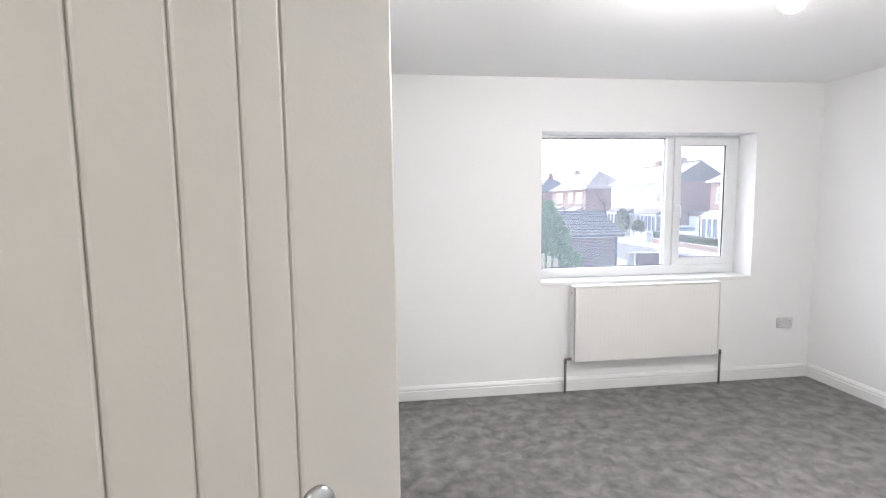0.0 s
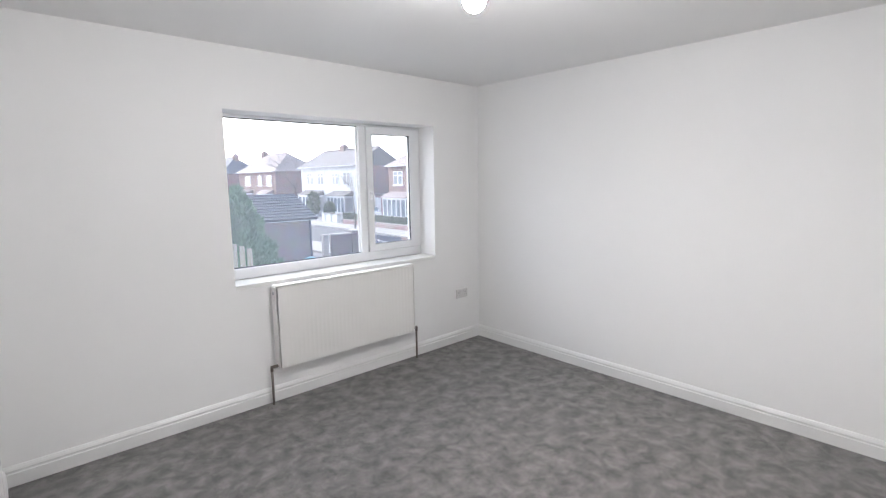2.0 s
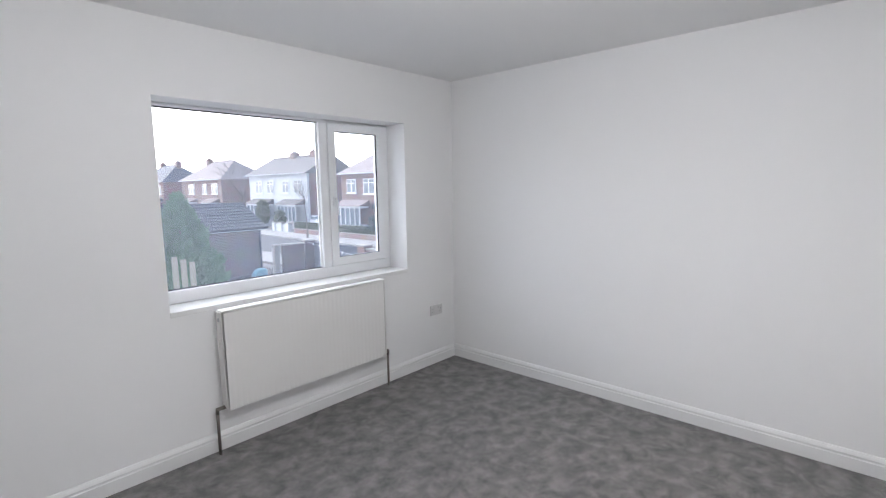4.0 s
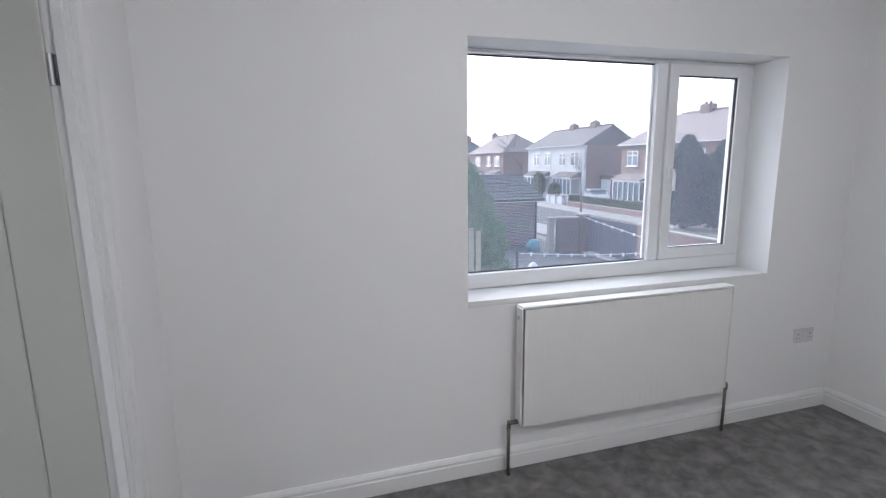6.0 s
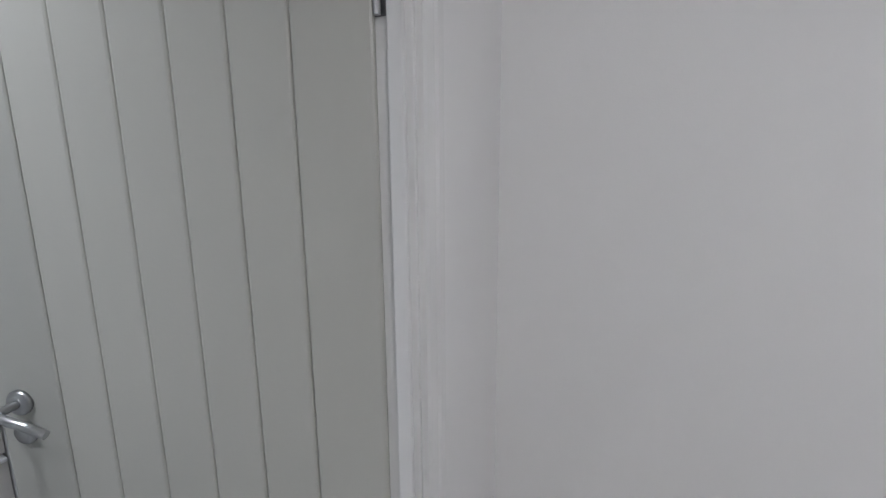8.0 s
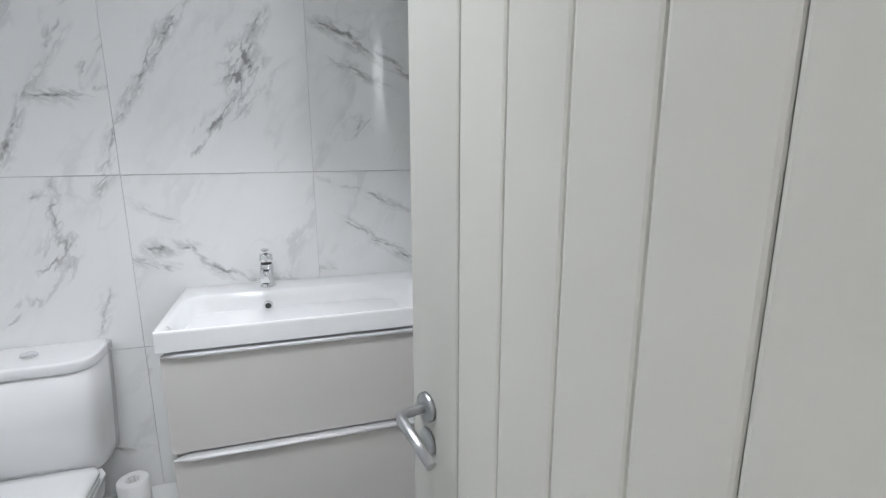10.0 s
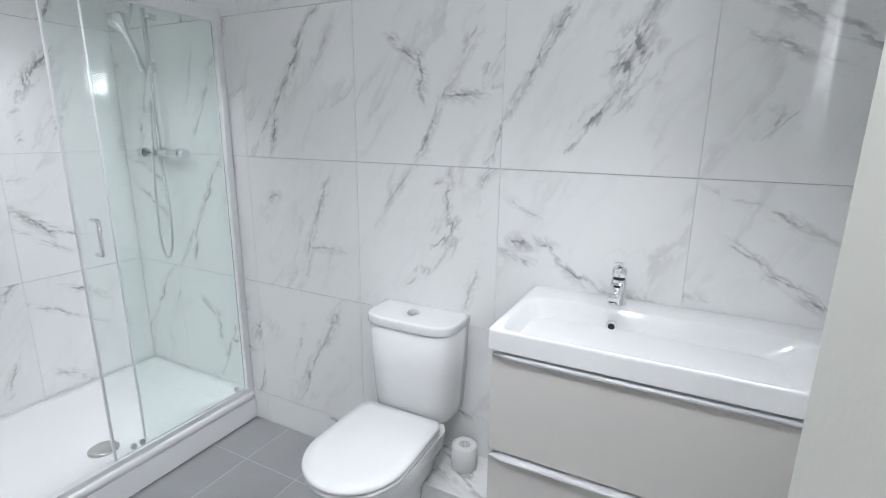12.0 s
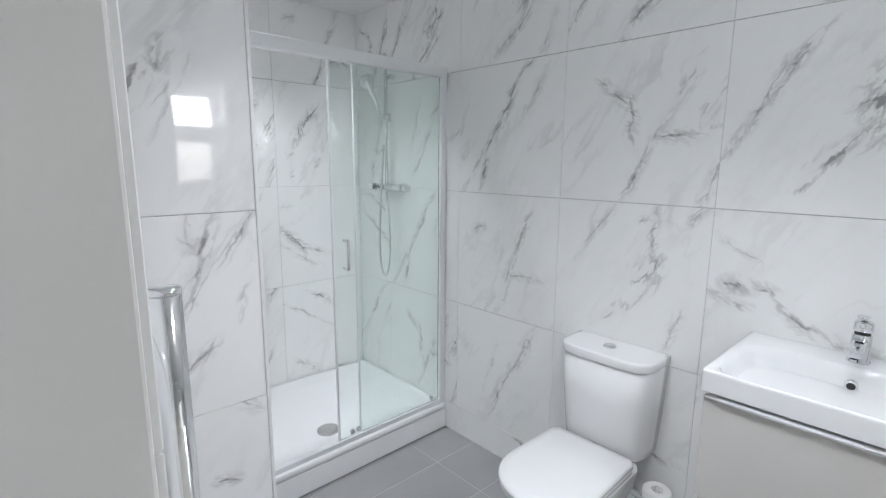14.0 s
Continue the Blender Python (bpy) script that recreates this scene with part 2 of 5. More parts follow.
WALL = mat("wall_paint", (0.86, 0.858, 0.852), 0.6, vary=0.02, scale=1.2, bump=0.05, bump_scale=240, spec=0.3)
CEIL = mat("ceiling_paint", (0.87, 0.87, 0.865), 0.75, vary=0.02, scale=1.0, bump=0.04, bump_scale=200, spec=0.2)
GLOSS = mat("white_gloss_paint", (0.80, 0.80, 0.79), 0.28, vary=0.02, scale=3, bump=0.02, bump_scale=60)
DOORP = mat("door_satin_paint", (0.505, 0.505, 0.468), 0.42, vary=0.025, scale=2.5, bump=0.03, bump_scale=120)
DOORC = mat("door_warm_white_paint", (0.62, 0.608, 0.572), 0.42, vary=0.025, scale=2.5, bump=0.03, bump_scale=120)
UPVC = mat("white_upvc", (0.83, 0.84, 0.85), 0.25, vary=0.015)
RADP = mat("radiator_enamel", (0.80, 0.79, 0.765), 0.3, vary=0.02, scale=4)
CARPET = carpet_mat("grey_pile_carpet")
PLASTIC = mat("socket_plastic", (0.66, 0.65, 0.645), 0.35, vary=0.02)
CHROME = mat("chrome", (0.82, 0.83, 0.84), 0.06, 1.0, vary=0.02)
SATIN = mat("satin_nickel", (0.52, 0.53, 0.54), 0.3, 1.0, vary=0.05)
HINGE = mat("dull_hinge_steel", (0.26, 0.26, 0.27), 0.45, 0.9, vary=0.4, scale=60)
ALU = mat("polished_aluminium", (0.84, 0.85, 0.86), 0.30, 0.6, vary=0.03)
COPPER = mat("dull_pipe_metal", (0.20, 0.175, 0.155), 0.4, 0.6, vary=0.15)
DARK = mat("dark_gap", (0.03, 0.03, 0.03), 0.6)
RUBBER = mat("glazing_gasket", (0.035, 0.035, 0.04), 0.6)
# the vein prints of the tiles, each used for several tiles as in a real batch
PRINTS = {}
PRINTS["l"] = [(-0.111, 0.247, 0.071, 0.136, 0.012, 0.7), (-0.351, 0.228, 0.042, -0.009, 0.006, 0.5), (-0.215, -0.178, -0.037, -0.293, 0.014, 0.7)]
PRINTS["k"] = [(-0.252, 0.049, -0.109, -0.091, 0.016, 0.9), (-0.157, -0.034, 0.054, -0.13, 0.012, 0.8), (-0.364, 0.023, -0.026, -0.19, 0.006, 0.5), (-0.319, 0.176, -0.207, 0.185, 0.01, 0.4)]
PRINTS["j"] = [(-0.011, 0.163, -0.196, -0.065, 0.024, 1.0), (-0.176, -0.034, -0.188, -0.253, 0.012, 0.8), (0.07, 0.057, -0.061, -0.272, 0.008, 0.5)]
PRINTS["o"] = [(0.102, 0.068, 0.171, 0.049, 0.01, 0.7), (0.173, 0.323, 0.248, 0.255, 0.008, 0.6)]
PRINTS["n"] = [(0.143, 0.283, 0.091, 0.119, 0.022, 1.0), (0.107, 0.132, 0.021, -0.006, 0.016, 0.9), (0.074, 0.303, 0.08, 0.206, 0.014, 0.8), (0.261, 0.292, 0.141, 0.126, 0.005, 0.7), (0.141, -0.072, 0.015, -0.165, 0.007, 0.7), (0.256, 0.106, 0.197, -0.036, 0.006, 0.5)]
PRINTS["m"] = [(-0.005, 0.091, -0.058, -0.014, 0.028, 1.0), (-0.053, -0.013, -0.095, -0.127, 0.022, 1.0), (-0.092, -0.121, -0.103, -0.229, 0.014, 0.8), (0.061, 0.153, 0.042, 0.099, 0.018, 0.9), (0.055, 0.05, 0.023, -0.006, 0.008, 0.6), (0.13, 0.153, 0.024, -0.071, 0.005, 0.5), (-0.06, -0.23, -0.075, -0.263, 0.02, 0.6)]
PRINTS["c"] = [(0.214, 0.278, 0.06, 0.033, 0.02, 0.95), (0.079, 0.066, -0.062, -0.245, 0.014, 0.7), (-0.023, 0.16, -0.093, -0.097, 0.008, 0.4)]
PRINTS["b"] = [(0.157, 0.221, 0.052, 0.011, 0.01, 0.6), (0.071, 0.039, -0.032, -0.285, 0.014, 0.7), (-0.003, -0.074, 0.257, -0.079, 0.006, 0.5), (-0.207, 0.106, -0.132, 0.125, 0.012, 0.6)]
PRINTS["a"] = [(0.049, 0.2, -0.03, 0.048, 0.018, 0.95), (-0.046, 0.025, -0.113, -0.092, 0.02, 1.0), (-0.105, -0.08, -0.148, -0.286, 0.01, 0.8), (0.007, 0.125, -0.285, -0.31, 0.006, 0.6), (0.208, 0.24, 0.071, 0.021, 0.01, 0.4), (0.138, 0.298, 0.042, 0.19, 0.012, 0.6)]
PRINTS["e"] = [(-0.048, 0.303, -0.204, 0.078, 0.01, 0.7), (0.113, 0.293, 0.104, 0.107, 0.008, 0.6), (0.049, 0.23, 0.113, 0.238, 0.008, 0.6), (0.135, 0.097, 0.055, 0.002, 0.045, 0.95), (0.15, 0.028, 0.042, -0.096, 0.01, 0.6), (0.025, -0.095, -0.063, -0.171, 0.016, 0.8), (0.243, -0.055, 0.181, -0.216, 0.012, 0.5), (0.272, 0.31, 0.239, 0.246, 0.012, 0.6)]
PRINTS["d"] = [(0.208, 0.193, 0.073, -0.058, 0.022, 0.8), (0.077, -0.025, -0.021, -0.276, 0.016, 0.7), (0.351, 0.167, 0.251, -0.004, 0.016, 0.8), (0.303, 0.048, 0.276, -0.003, 0.03, 0.8), (0.09, -0.05, 0.245, -0.059, 0.012, 0.8), (-0.027, 0.095, 0.012, -0.093, 0.014, 0.7), (-0.15, 0.154, -0.015, 0.047, 0.014, 0.7), (0.304, -0.142, 0.241, -0.332, 0.01, 0.6)]
PRINTS["g"] = [(-0.256, 0.057, -0.119, 0.037, 0.014, 0.85), (-0.317, 0.023, -0.179, -0.016, 0.008, 0.7), (-0.097, 0.006, 0.077, -0.074, 0.016, 0.7), (-0.002, -0.07, 0.237, -0.091, 0.01, 0.5), (-0.295, 0.217, -0.176, 0.138, 0.006, 0.4)]
PRINTS["f"] = [(-0.087, 0.215, -0.204, 0.034, 0.016, 0.8), (0.179, 0.227, 0.102, 0.121, 0.014, 0.6), (0.117, 0.122, 0.065, -0.011, 0.045, 1.0), (0.16, 0.071, 0.03, 0.014, 0.018, 0.9), (0.087, -0.038, -0.045, -0.167, 0.016, 0.9), (-0.043, -0.148, -0.064, -0.232, 0.012, 0.7), (0.165, -0.009, 0.03, -0.129, 0.008, 0.5), (-0.069, 0.227, -0.305, -0.133, 0.01, 0.7)]
PRINTS["i"] = [(-0.143, 0.277, 0.145, 0.157, 0.007, 0.6), (-0.095, 0.121, 0.061, 0.015, 0.01, 0.8), (0.051, 0.026, 0.192, -0.06, 0.01, 0.8), (-0.201, -0.04, -0.129, -0.064, 0.012, 0.5)]
PRINTS["h"] = [(-0.16, 0.217, 0.058, 0.119, 0.02, 0.95), (0.039, 0.136, 0.199, 0.036, 0.018, 0.9), (-0.116, 0.077, 0.159, -0.017, 0.01, 0.6), (-0.051, -0.154, 0.009, -0.115, 0.025, 0.7)]
MARBLES = {k: marble_mat("veined_porcelain", v) for k, v in PRINTS.items()}
MARBLE = marble_mat("plain_veined_porcelain")
GROUT = mat("pale_grout", (0.66, 0.66, 0.655), 0.9, vary=0.05, bump=0.1)
SLATE = mat("grey_floor_tile", (0.33, 0.335, 0.34), 0.38, vary=0.12, scale=5, bump=0.05, bump_scale=90, rnd=0.15)
FGROUT = mat("floor_grout", (0.50, 0.50, 0.49), 0.9, vary=0.08)
CERAMIC = mat("white_ceramic", (0.81, 0.815, 0.82), 0.08, vary=0.01, coat=0.4)
SEATP = mat("white_seat_plastic", (0.80, 0.805, 0.81), 0.2, vary=0.01)
ACRYL = mat("tray_acrylic", (0.86, 0.865, 0.87), 0.3, vary=0.015)
CASHM = mat("cashmere_lacquer", (0.60, 0.58, 0.555), 0.33, vary=0.02, scale=3)
PAPER = mat("toilet_paper", (0.83, 0.83, 0.82), 0.95, vary=0.03, bump=0.15, bump_scale=150)
CARD = mat("cardboard_core", (0.25, 0.22, 0.19), 0.9)
PANE = hazy_glass_mat("window_glass", 0.034)
SHGLASS = glass_mat("shower_glass", (0.94, 0.982, 0.966))
GLOWB = glow_mat("lit_downlight_lens", (1.0, 0.97, 0.93), 8.0)
BULBM = glow_mat("lit_globe_bulb", (1.0, 0.98, 0.965), BULB)
WASTE = mat("grey_waste_cover", (0.55, 0.55, 0.54), 0.25, 0.8, vary=0.05)
REDBR = brick_mat("red_brick", (0.37, 0.215, 0.185), (0.29, 0.17, 0.15), (0.40, 0.34, 0.32))
BROWNBR = brick_mat("brown_brick", (0.15, 0.115, 0.115), (0.30, 0.23, 0.225), (0.52, 0.48, 0.47))
DARKBR = brick_mat("dark_red_brick", (0.20, 0.125, 0.12), (0.14, 0.09, 0.09), (0.26, 0.22, 0.21))
RENDER = mat("white_render", (0.66, 0.66, 0.66), 0.85, vary=0.06, scale=0.8, bump=0.1, bump_scale=20)
ROOFT = mat("brown_roof_tile", (0.16, 0.145, 0.138), 0.85, vary=0.25, scale=1.5, rnd=0.1)
ROOFO = mat("orange_roof_tile", (0.29, 0.24, 0.225), 0.85, vary=0.25, scale=1.5)
ROOFS = mat("grey_concrete_tile", (0.085, 0.087, 0.10), 0.8, vary=0.3, scale=3, rnd=0.3)
WPANE = mat("far_window_glass", (0.16, 0.19, 0.22), 0.08, vary=0.3, scale=0.7)
HEDGE = mat("hedge_leaf", (0.15, 0.165, 0.10), 0.8, vary=0.4, scale=8)
CONIF = mat("conifer_leaf", (0.06, 0.095, 0.08), 0.8, vary=0.45, scale=5)
CONIFG = mat("bright_conifer_leaf", (0.15, 0.25, 0.14), 0.8, vary=0.4, scale=5)
BARK = mat("bark", (0.17, 0.14, 0.12), 0.9, vary=0.3, bump=0.4, bump_scale=25)
CONC = mat("concrete_yard", (0.22, 0.215, 0.21), 0.9, vary=0.2, scale=0.8, bump=0.2, bump_scale=20)
ASPH = mat("asphalt", (0.075, 0.075, 0.078), 0.9, vary=0.2, scale=1.5, bump=0.2, bump_scale=60)
PAVE = mat("pavement_slab", (0.30, 0.29, 0.27), 0.9, vary=0.15, scale=1.0)
GRASS = mat("lawn_grass", (0.09, 0.125, 0.06), 0.9, vary=0.3, scale=2, bump=0.5, bump_scale=40)
GATEP = mat("dark_gate_paint", (0.06, 0.07, 0.10), 0.6, vary=0.2, scale=2)
CARW = mat("white_car_paint", (0.72, 0.73, 0.74), 0.25, coat=0.5)
TYRE = mat("black_tyre", (0.02, 0.02, 0.02), 0.8)
TARP = mat("teal_plastic", (0.16, 0.36, 0.42), 0.5, vary=0.2)
CORD = mat("white_line_cord", (0.75, 0.75, 0.75), 0.6)
TARMAC = mat("dark_yard_tarmac", (0.085, 0.085, 0.09), 0.75, vary=0.3, scale=1.1, bump=0.2, bump_scale=40)
CREAM = mat("cream_board_paint", (0.42, 0.41, 0.30), 0.7, vary=0.15, scale=4)
MAROON = mat("maroon_door_paint", (0.20, 0.05, 0.06), 0.5, vary=0.15)
STONE = mat("coping_stone", (0.38, 0.35, 0.31), 0.9, vary=0.15)


# ---- mesh helpers ----
def box(bm, x0, x1, y0, y1, z0, z1):
    v = [bm.verts.new(p) for p in ((x0, y0, z0), (x1, y0, z0), (x1, y1, z0), (x0, y1, z0), (x0, y0, z1), (x1, y0, z1), (x1, y1, z1), (x0, y1, z1))]
    for f in ((0, 3, 2, 1), (4, 5, 6, 7), (0, 1, 5, 4), (1, 2, 6, 5), (2, 3, 7, 6), (3, 0, 4, 7)):
        bm.faces.new([v[i] for i in f])
    return v


def bevel(bm, w, seg=2):
    bmesh.ops.bevel(bm, geom=list(bm.edges), offset=w, segments=seg, affect="EDGES", profile=0.5)


def boxes(*args, bev=0.0, seg=2):
    bm = bmesh.new()
    for a in args:
        box(bm, *a)
    if bev:
        bevel(bm, bev, seg)
    return bm


def link(name, bm, material, smooth=False):
    me = bpy.data.meshes.new(name)
    bmesh.ops.recalc_face_normals(bm, faces=bm.faces)
    bm.to_mesh(me)
    bm.free()
    me.materials.append(material)
    if smooth:
        for p in me.polygons:
            p.use_smooth = len(p.vertices) < 5
    return new(name, me)


def part(name, bm, material, parent, label="", smooth=False, m=None):
    ob = link(name, bm, material, smooth)
    ob.parent = parent
    if m is not None:
        ob.matrix_basis = m
    return tagged(ob, label)


def share(name, me, parent, m):
    ob = new(name, me)
    ob.parent, ob.matrix_basis = parent, m
    return ob


def root(name, m, label, category, group="", kind=""):
    ob = new(name)
    ob.empty_display_size = 0.1
    ob.matrix_world = m
    return tagged(ob, label, category, group, kind)


def setting(name, bm, material, label, category):
    return tagged(link(name, bm, material), label, category, kind="structure")


def tube(pts, r, seg=12, cap=True):
    """A round bar along the points."""
    bm = bmesh.new()
    pts = [Vector(p) for p in pts]
    rings, up = [], None
    for i, p in enumerate(pts):
        d = ((pts[min(i + 1, len(pts) - 1)] - p).normalized() + (p - pts[max(i - 1, 0)]).normalized()).normalized()
        if up is None:
            up = d.orthogonal().normalized()
        up = (up - d * up.dot(d)).normalized()
        side = d.cross(up)
        rr = r[i] if isinstance(r, (list, tuple)) else r
        rings.append([bm.verts.new(p + (up * math.cos(a) + side * math.sin(a)) * rr) for a in (2 * math.pi * k / seg for k in range(seg))])
    for a, c in zip(rings, rings[1:]):
        for k in range(seg):
            bm.faces.new((a[k], a[(k + 1) % seg], c[(k + 1) % seg], c[k]))
    if cap:
        bm.faces.new(rings[0][::-1])
        bm.faces.new(rings[-1])
    return bm


def lathe(prof, seg=24):
    """A turned form from (radius, height) pairs round z."""
    bm = bmesh.new()
    rings = [[bm.verts.new((r * math.cos(2 * math.pi * k / seg), r * math.sin(2 * math.pi * k / seg), z)) for k in range(seg)] for r, z in prof]
    for a, c in zip(rings, rings[1:]):
        for k in range(seg):
            bm.faces.new((a[k], a[(k + 1) % seg], c[(k + 1) % seg], c[k]))
    bm.faces.new(rings[0][::-1])
    bm.faces.new(rings[-1])
    return bm


def loft(rings, cap=True):
    """Skin closed rings of equal count."""
    bm = bmesh.new()
    vs = [[bm.verts.new(p) for p in r] for r in rings]
    n = len(vs[0])
    for a, c in zip(vs, vs[1:]):
        for k in range(n):
            bm.faces.new((a[k], a[(k + 1) % n], c[(k + 1) % n], c[k]))
    if cap:
        bm.faces.new(vs[0][::-1])
        bm.faces.new(vs[-1])
    return bm


def rrect(x0, x1, y0, y1, z, r, n=5):
    """A rounded rectangle as a ring of points; r may be one radius or four."""
    rs = r if isinstance(r, (list, tuple)) else (r,) * 4
    out = []
    for (cx, cy, a0), q in zip(((x1, y1, 0), (x0, y1, 90), (x0, y0, 180), (x1, y0, 270)), rs):
        sx, sy = (1 if cx == x1 else -1), (1 if cy == y1 else -1)
        for k in range(n + 1):
            a = radians(a0 + 90 * k / n)
            out.append((cx - sx * q + q * math.cos(a), cy - sy * q + q * math.sin(a), z))
    return out


# ---- the place: key lines ----
H = 2.39                       # ceiling
XV, YN, YT, YS, YB = -5.407, -0.44, -2.31, -2.76, -3.58   # bathroom: vanity wall, window wall, towel wall, screen, shower back
XT = -4.217                    # free end of the towel wall
XD0, XD1 = -3.658, -3.548      # wall between the rooms
DOOR_Y0, DOOR_Y1, DOOR_H = -1.104, -0.455, 2.03
WX0, WX1, WZ0, WZ1 = -2.315, -0.56, 0.865, 2.0            # bedroom window opening

# ---- large structure ----
setting("floor", boxes((XD1, 0, -3.41, 0, -0.12, 0), (-4.12, XD1, -3.41, -2.41, -0.12, 0.004), (-3.5735, XD1, DOOR_Y0, DOOR_Y1, -0.12, 0)), CARPET, "dark grey mottled pile carpet laid wall to wall", "carpet")
wall_north = setting("wall_north", boxes((XD0, WX0, 0, 0.30, -0.12, H), (WX1, 0.12, 0, 0.30, -0.12, H), (WX0, WX1, 0, 0.30, -0.12, WZ0 - 0.03), (WX0, WX1, 0, 0.30, WZ1, H)), WALL, "white painted plaster wall with the bedroom window", "wall")
setting("wall_east", boxes((0, 0.12, -3.41, 0, -0.12, H)), WALL, "plain white painted plaster wall", "wall")
EJ = -3.136
setting("wall_south", boxes((EJ, 0, -3.41, -3.29, -0.12, H), (-4.12, -4.07, -3.41, -3.29, -0.12, H), (-4.07, EJ, -3.41, -3.29, 2.03, H)), WALL, "white painted wall with the entry doorway", "wall")
wall_west = setting("wall_west", boxes((XD0, XD1, -2.41, DOOR_Y0, -0.12, H), (XD0, XD1, DOOR_Y1, 0, -0.12, H), (XD0, XD1, DOOR_Y0, DOOR_Y1, DOOR_H, H)), WALL, "white painted wall with the bathroom doorway", "wall")
setting("wall_recess", boxes((-4.207, XD0, -2.41, -2.32, -0.12, H), (-4.207, -4.12, -3.59, -2.41, -0.12, H)), WALL, "plain white painted recess wall behind the entry door", "wall")
setting("ceiling", boxes((-4.207, 0.12, -3.41, 0.30, H, H + 0.1)), CEIL, "plain white painted plaster ceiling", "ceiling")
# landing behind the start of the walk
setting("floor_landing", boxes((-4.9, -2.4, -5.0, -3.41, -0.12, -0.002)), CARPET, "dark grey carpet on the landing", "carpet")
setting("wall_landing", boxes((-4.9, -2.4, -5.1, -5.0, -0.12, H), (-5.0, -4.9, -5.1, -3.69, -0.12, H), (-2.4, -2.3, -5.1, -3.41, -0.12, H), (-4.9, -4.12, -3.69, -3.592, -0.12, H)), WALL, "plain white painted landing wall", "wall")
setting("ceiling_landing", boxes((-5.0, -2.3, -5.1, -3.412, H, H + 0.1)), CEIL, "plain white landing ceiling", "ceiling")
# bathroom shell: the tiles stand 8 mm proud of these
BH = 2.40
TT = 0.010
bwall_v = setting("wall_bath_west", boxes((XV - 0.2, XV - TT, YB - 0.2, YN + 0.3, -0.12, BH)), GROUT, "bathroom wall of large marble-look tiles behind basin and toilet", "wall")
BWX0, BWX1, BWZ0, BWZ1 = -4.796, -4.48, 1.34, 1.96
bwall_n = setting("wall_bath_north", boxes((XV - TT, BWX0, YN + TT, YN + 0.3, -0.12, BH), (BWX1, XD0, YN + TT, YN + 0.3, -0.12, BH), (BWX0, BWX1, YN + TT, YN + 0.3, -0.12, BWZ0), (BWX0, BWX1, YN + TT, YN + 0.3, BWZ1, BH)), GROUT, "tiled bathroom wall with a small high window", "wall")
bwall_t = setting("wall_bath_towel", boxes((XT + 0.012, XD0, YT - 0.008, YT - TT, -0.12, BH)), GROUT, "marble-look tiled wall beside the shower", "wall")
bwall_r = setting("wall_shower_east", boxes((XT + TT, -4.208, YB, YT - TT, -0.12, BH)), GROUT, "tiled side wall of the shower", "wall")
bwall_b = setting("wall_shower_back", boxes((XV - TT, -4.208, YB - 0.2, YB - TT, -0.12, BH)), GROUT, "marble-look tiled back wall of the shower", "wall")
bwall_d = setting("wall_bath_east", boxes((XD0 - 0.0005, XD0 - 0.0002, YT, DOOR_Y0 - 0.001, 0, BH)), GROUT, "tiled bathroom wall with the towel rail", "wall")
setting("ceiling_bathroom", boxes((XV - 0.2, XD0, YB - 0.2, YN + 0.3, BH, BH + 0.1)), CEIL, "plain white bathroom ceiling", "ceiling")
bfloor = setting("floor_bathroom", boxes((XV - TT, -3.5735, YS - 0.9, YN + TT, -0.12, -0.0012)), FGROUT, "grey stone-look floor tiles with pale joints", "floor")


# ---- trim: skirting, linings, architraves ----
def skirting_profile(length):
    """A moulded skirting along +x, its back on y = 0, standing out to -y."""
    prof = ((0, 0), (-0.018, 0), (-0.018, 0.068), (-0.0135, 0.072), (-0.0135, 0.080), (-0.0165, 0.085), (-0.012, 0.096), (-0.006, 0.106), (0, 0.108))
    bm = bmesh.new()
    a = [bm.verts.new((0, y, z)) for y, z in prof]
    b = [bm.verts.new((length, y, z)) for y, z in prof]
    for k in range(len(prof)):
        bm.faces.new((a[k], b[k], b[(k + 1) % len(prof)], a[(k + 1) % len(prof)]))
    bm.faces.new(a)
    bm.faces.new(b[::-1])
    return bm


for sx, sy, sr, sl in ((XD1, 0, 0, 3.53), (0, -0.0, -90, 3.25), (-0.02, -3.29, 180, EJ * -1 - 0.10), (XD1, -2.39, 90, 1.23), (XD1, -0.36, 90, 0.34)):
    sk = setting("baseboard", skirting_profile(sl), GLOSS, "white gloss moulded skirting board", "skirting")
    sk.matrix_world = pose(sx, sy, 0, 0, 0, sr)


def architrave_leg(h):
    """A moulded strip 65 mm wide along z: x across from the opening, y out of the wall to -y."""
    prof = ((0, 0), (0, -0.012), (0.006, -0.016), (0.030, -0.018), (0.036, -0.014), (0.042, -0.020), (0.058, -0.022), (0.065, -0.016), (0.065, 0))
    return loft([[(x, y, z) for x, y in prof] for z in (0, h)])


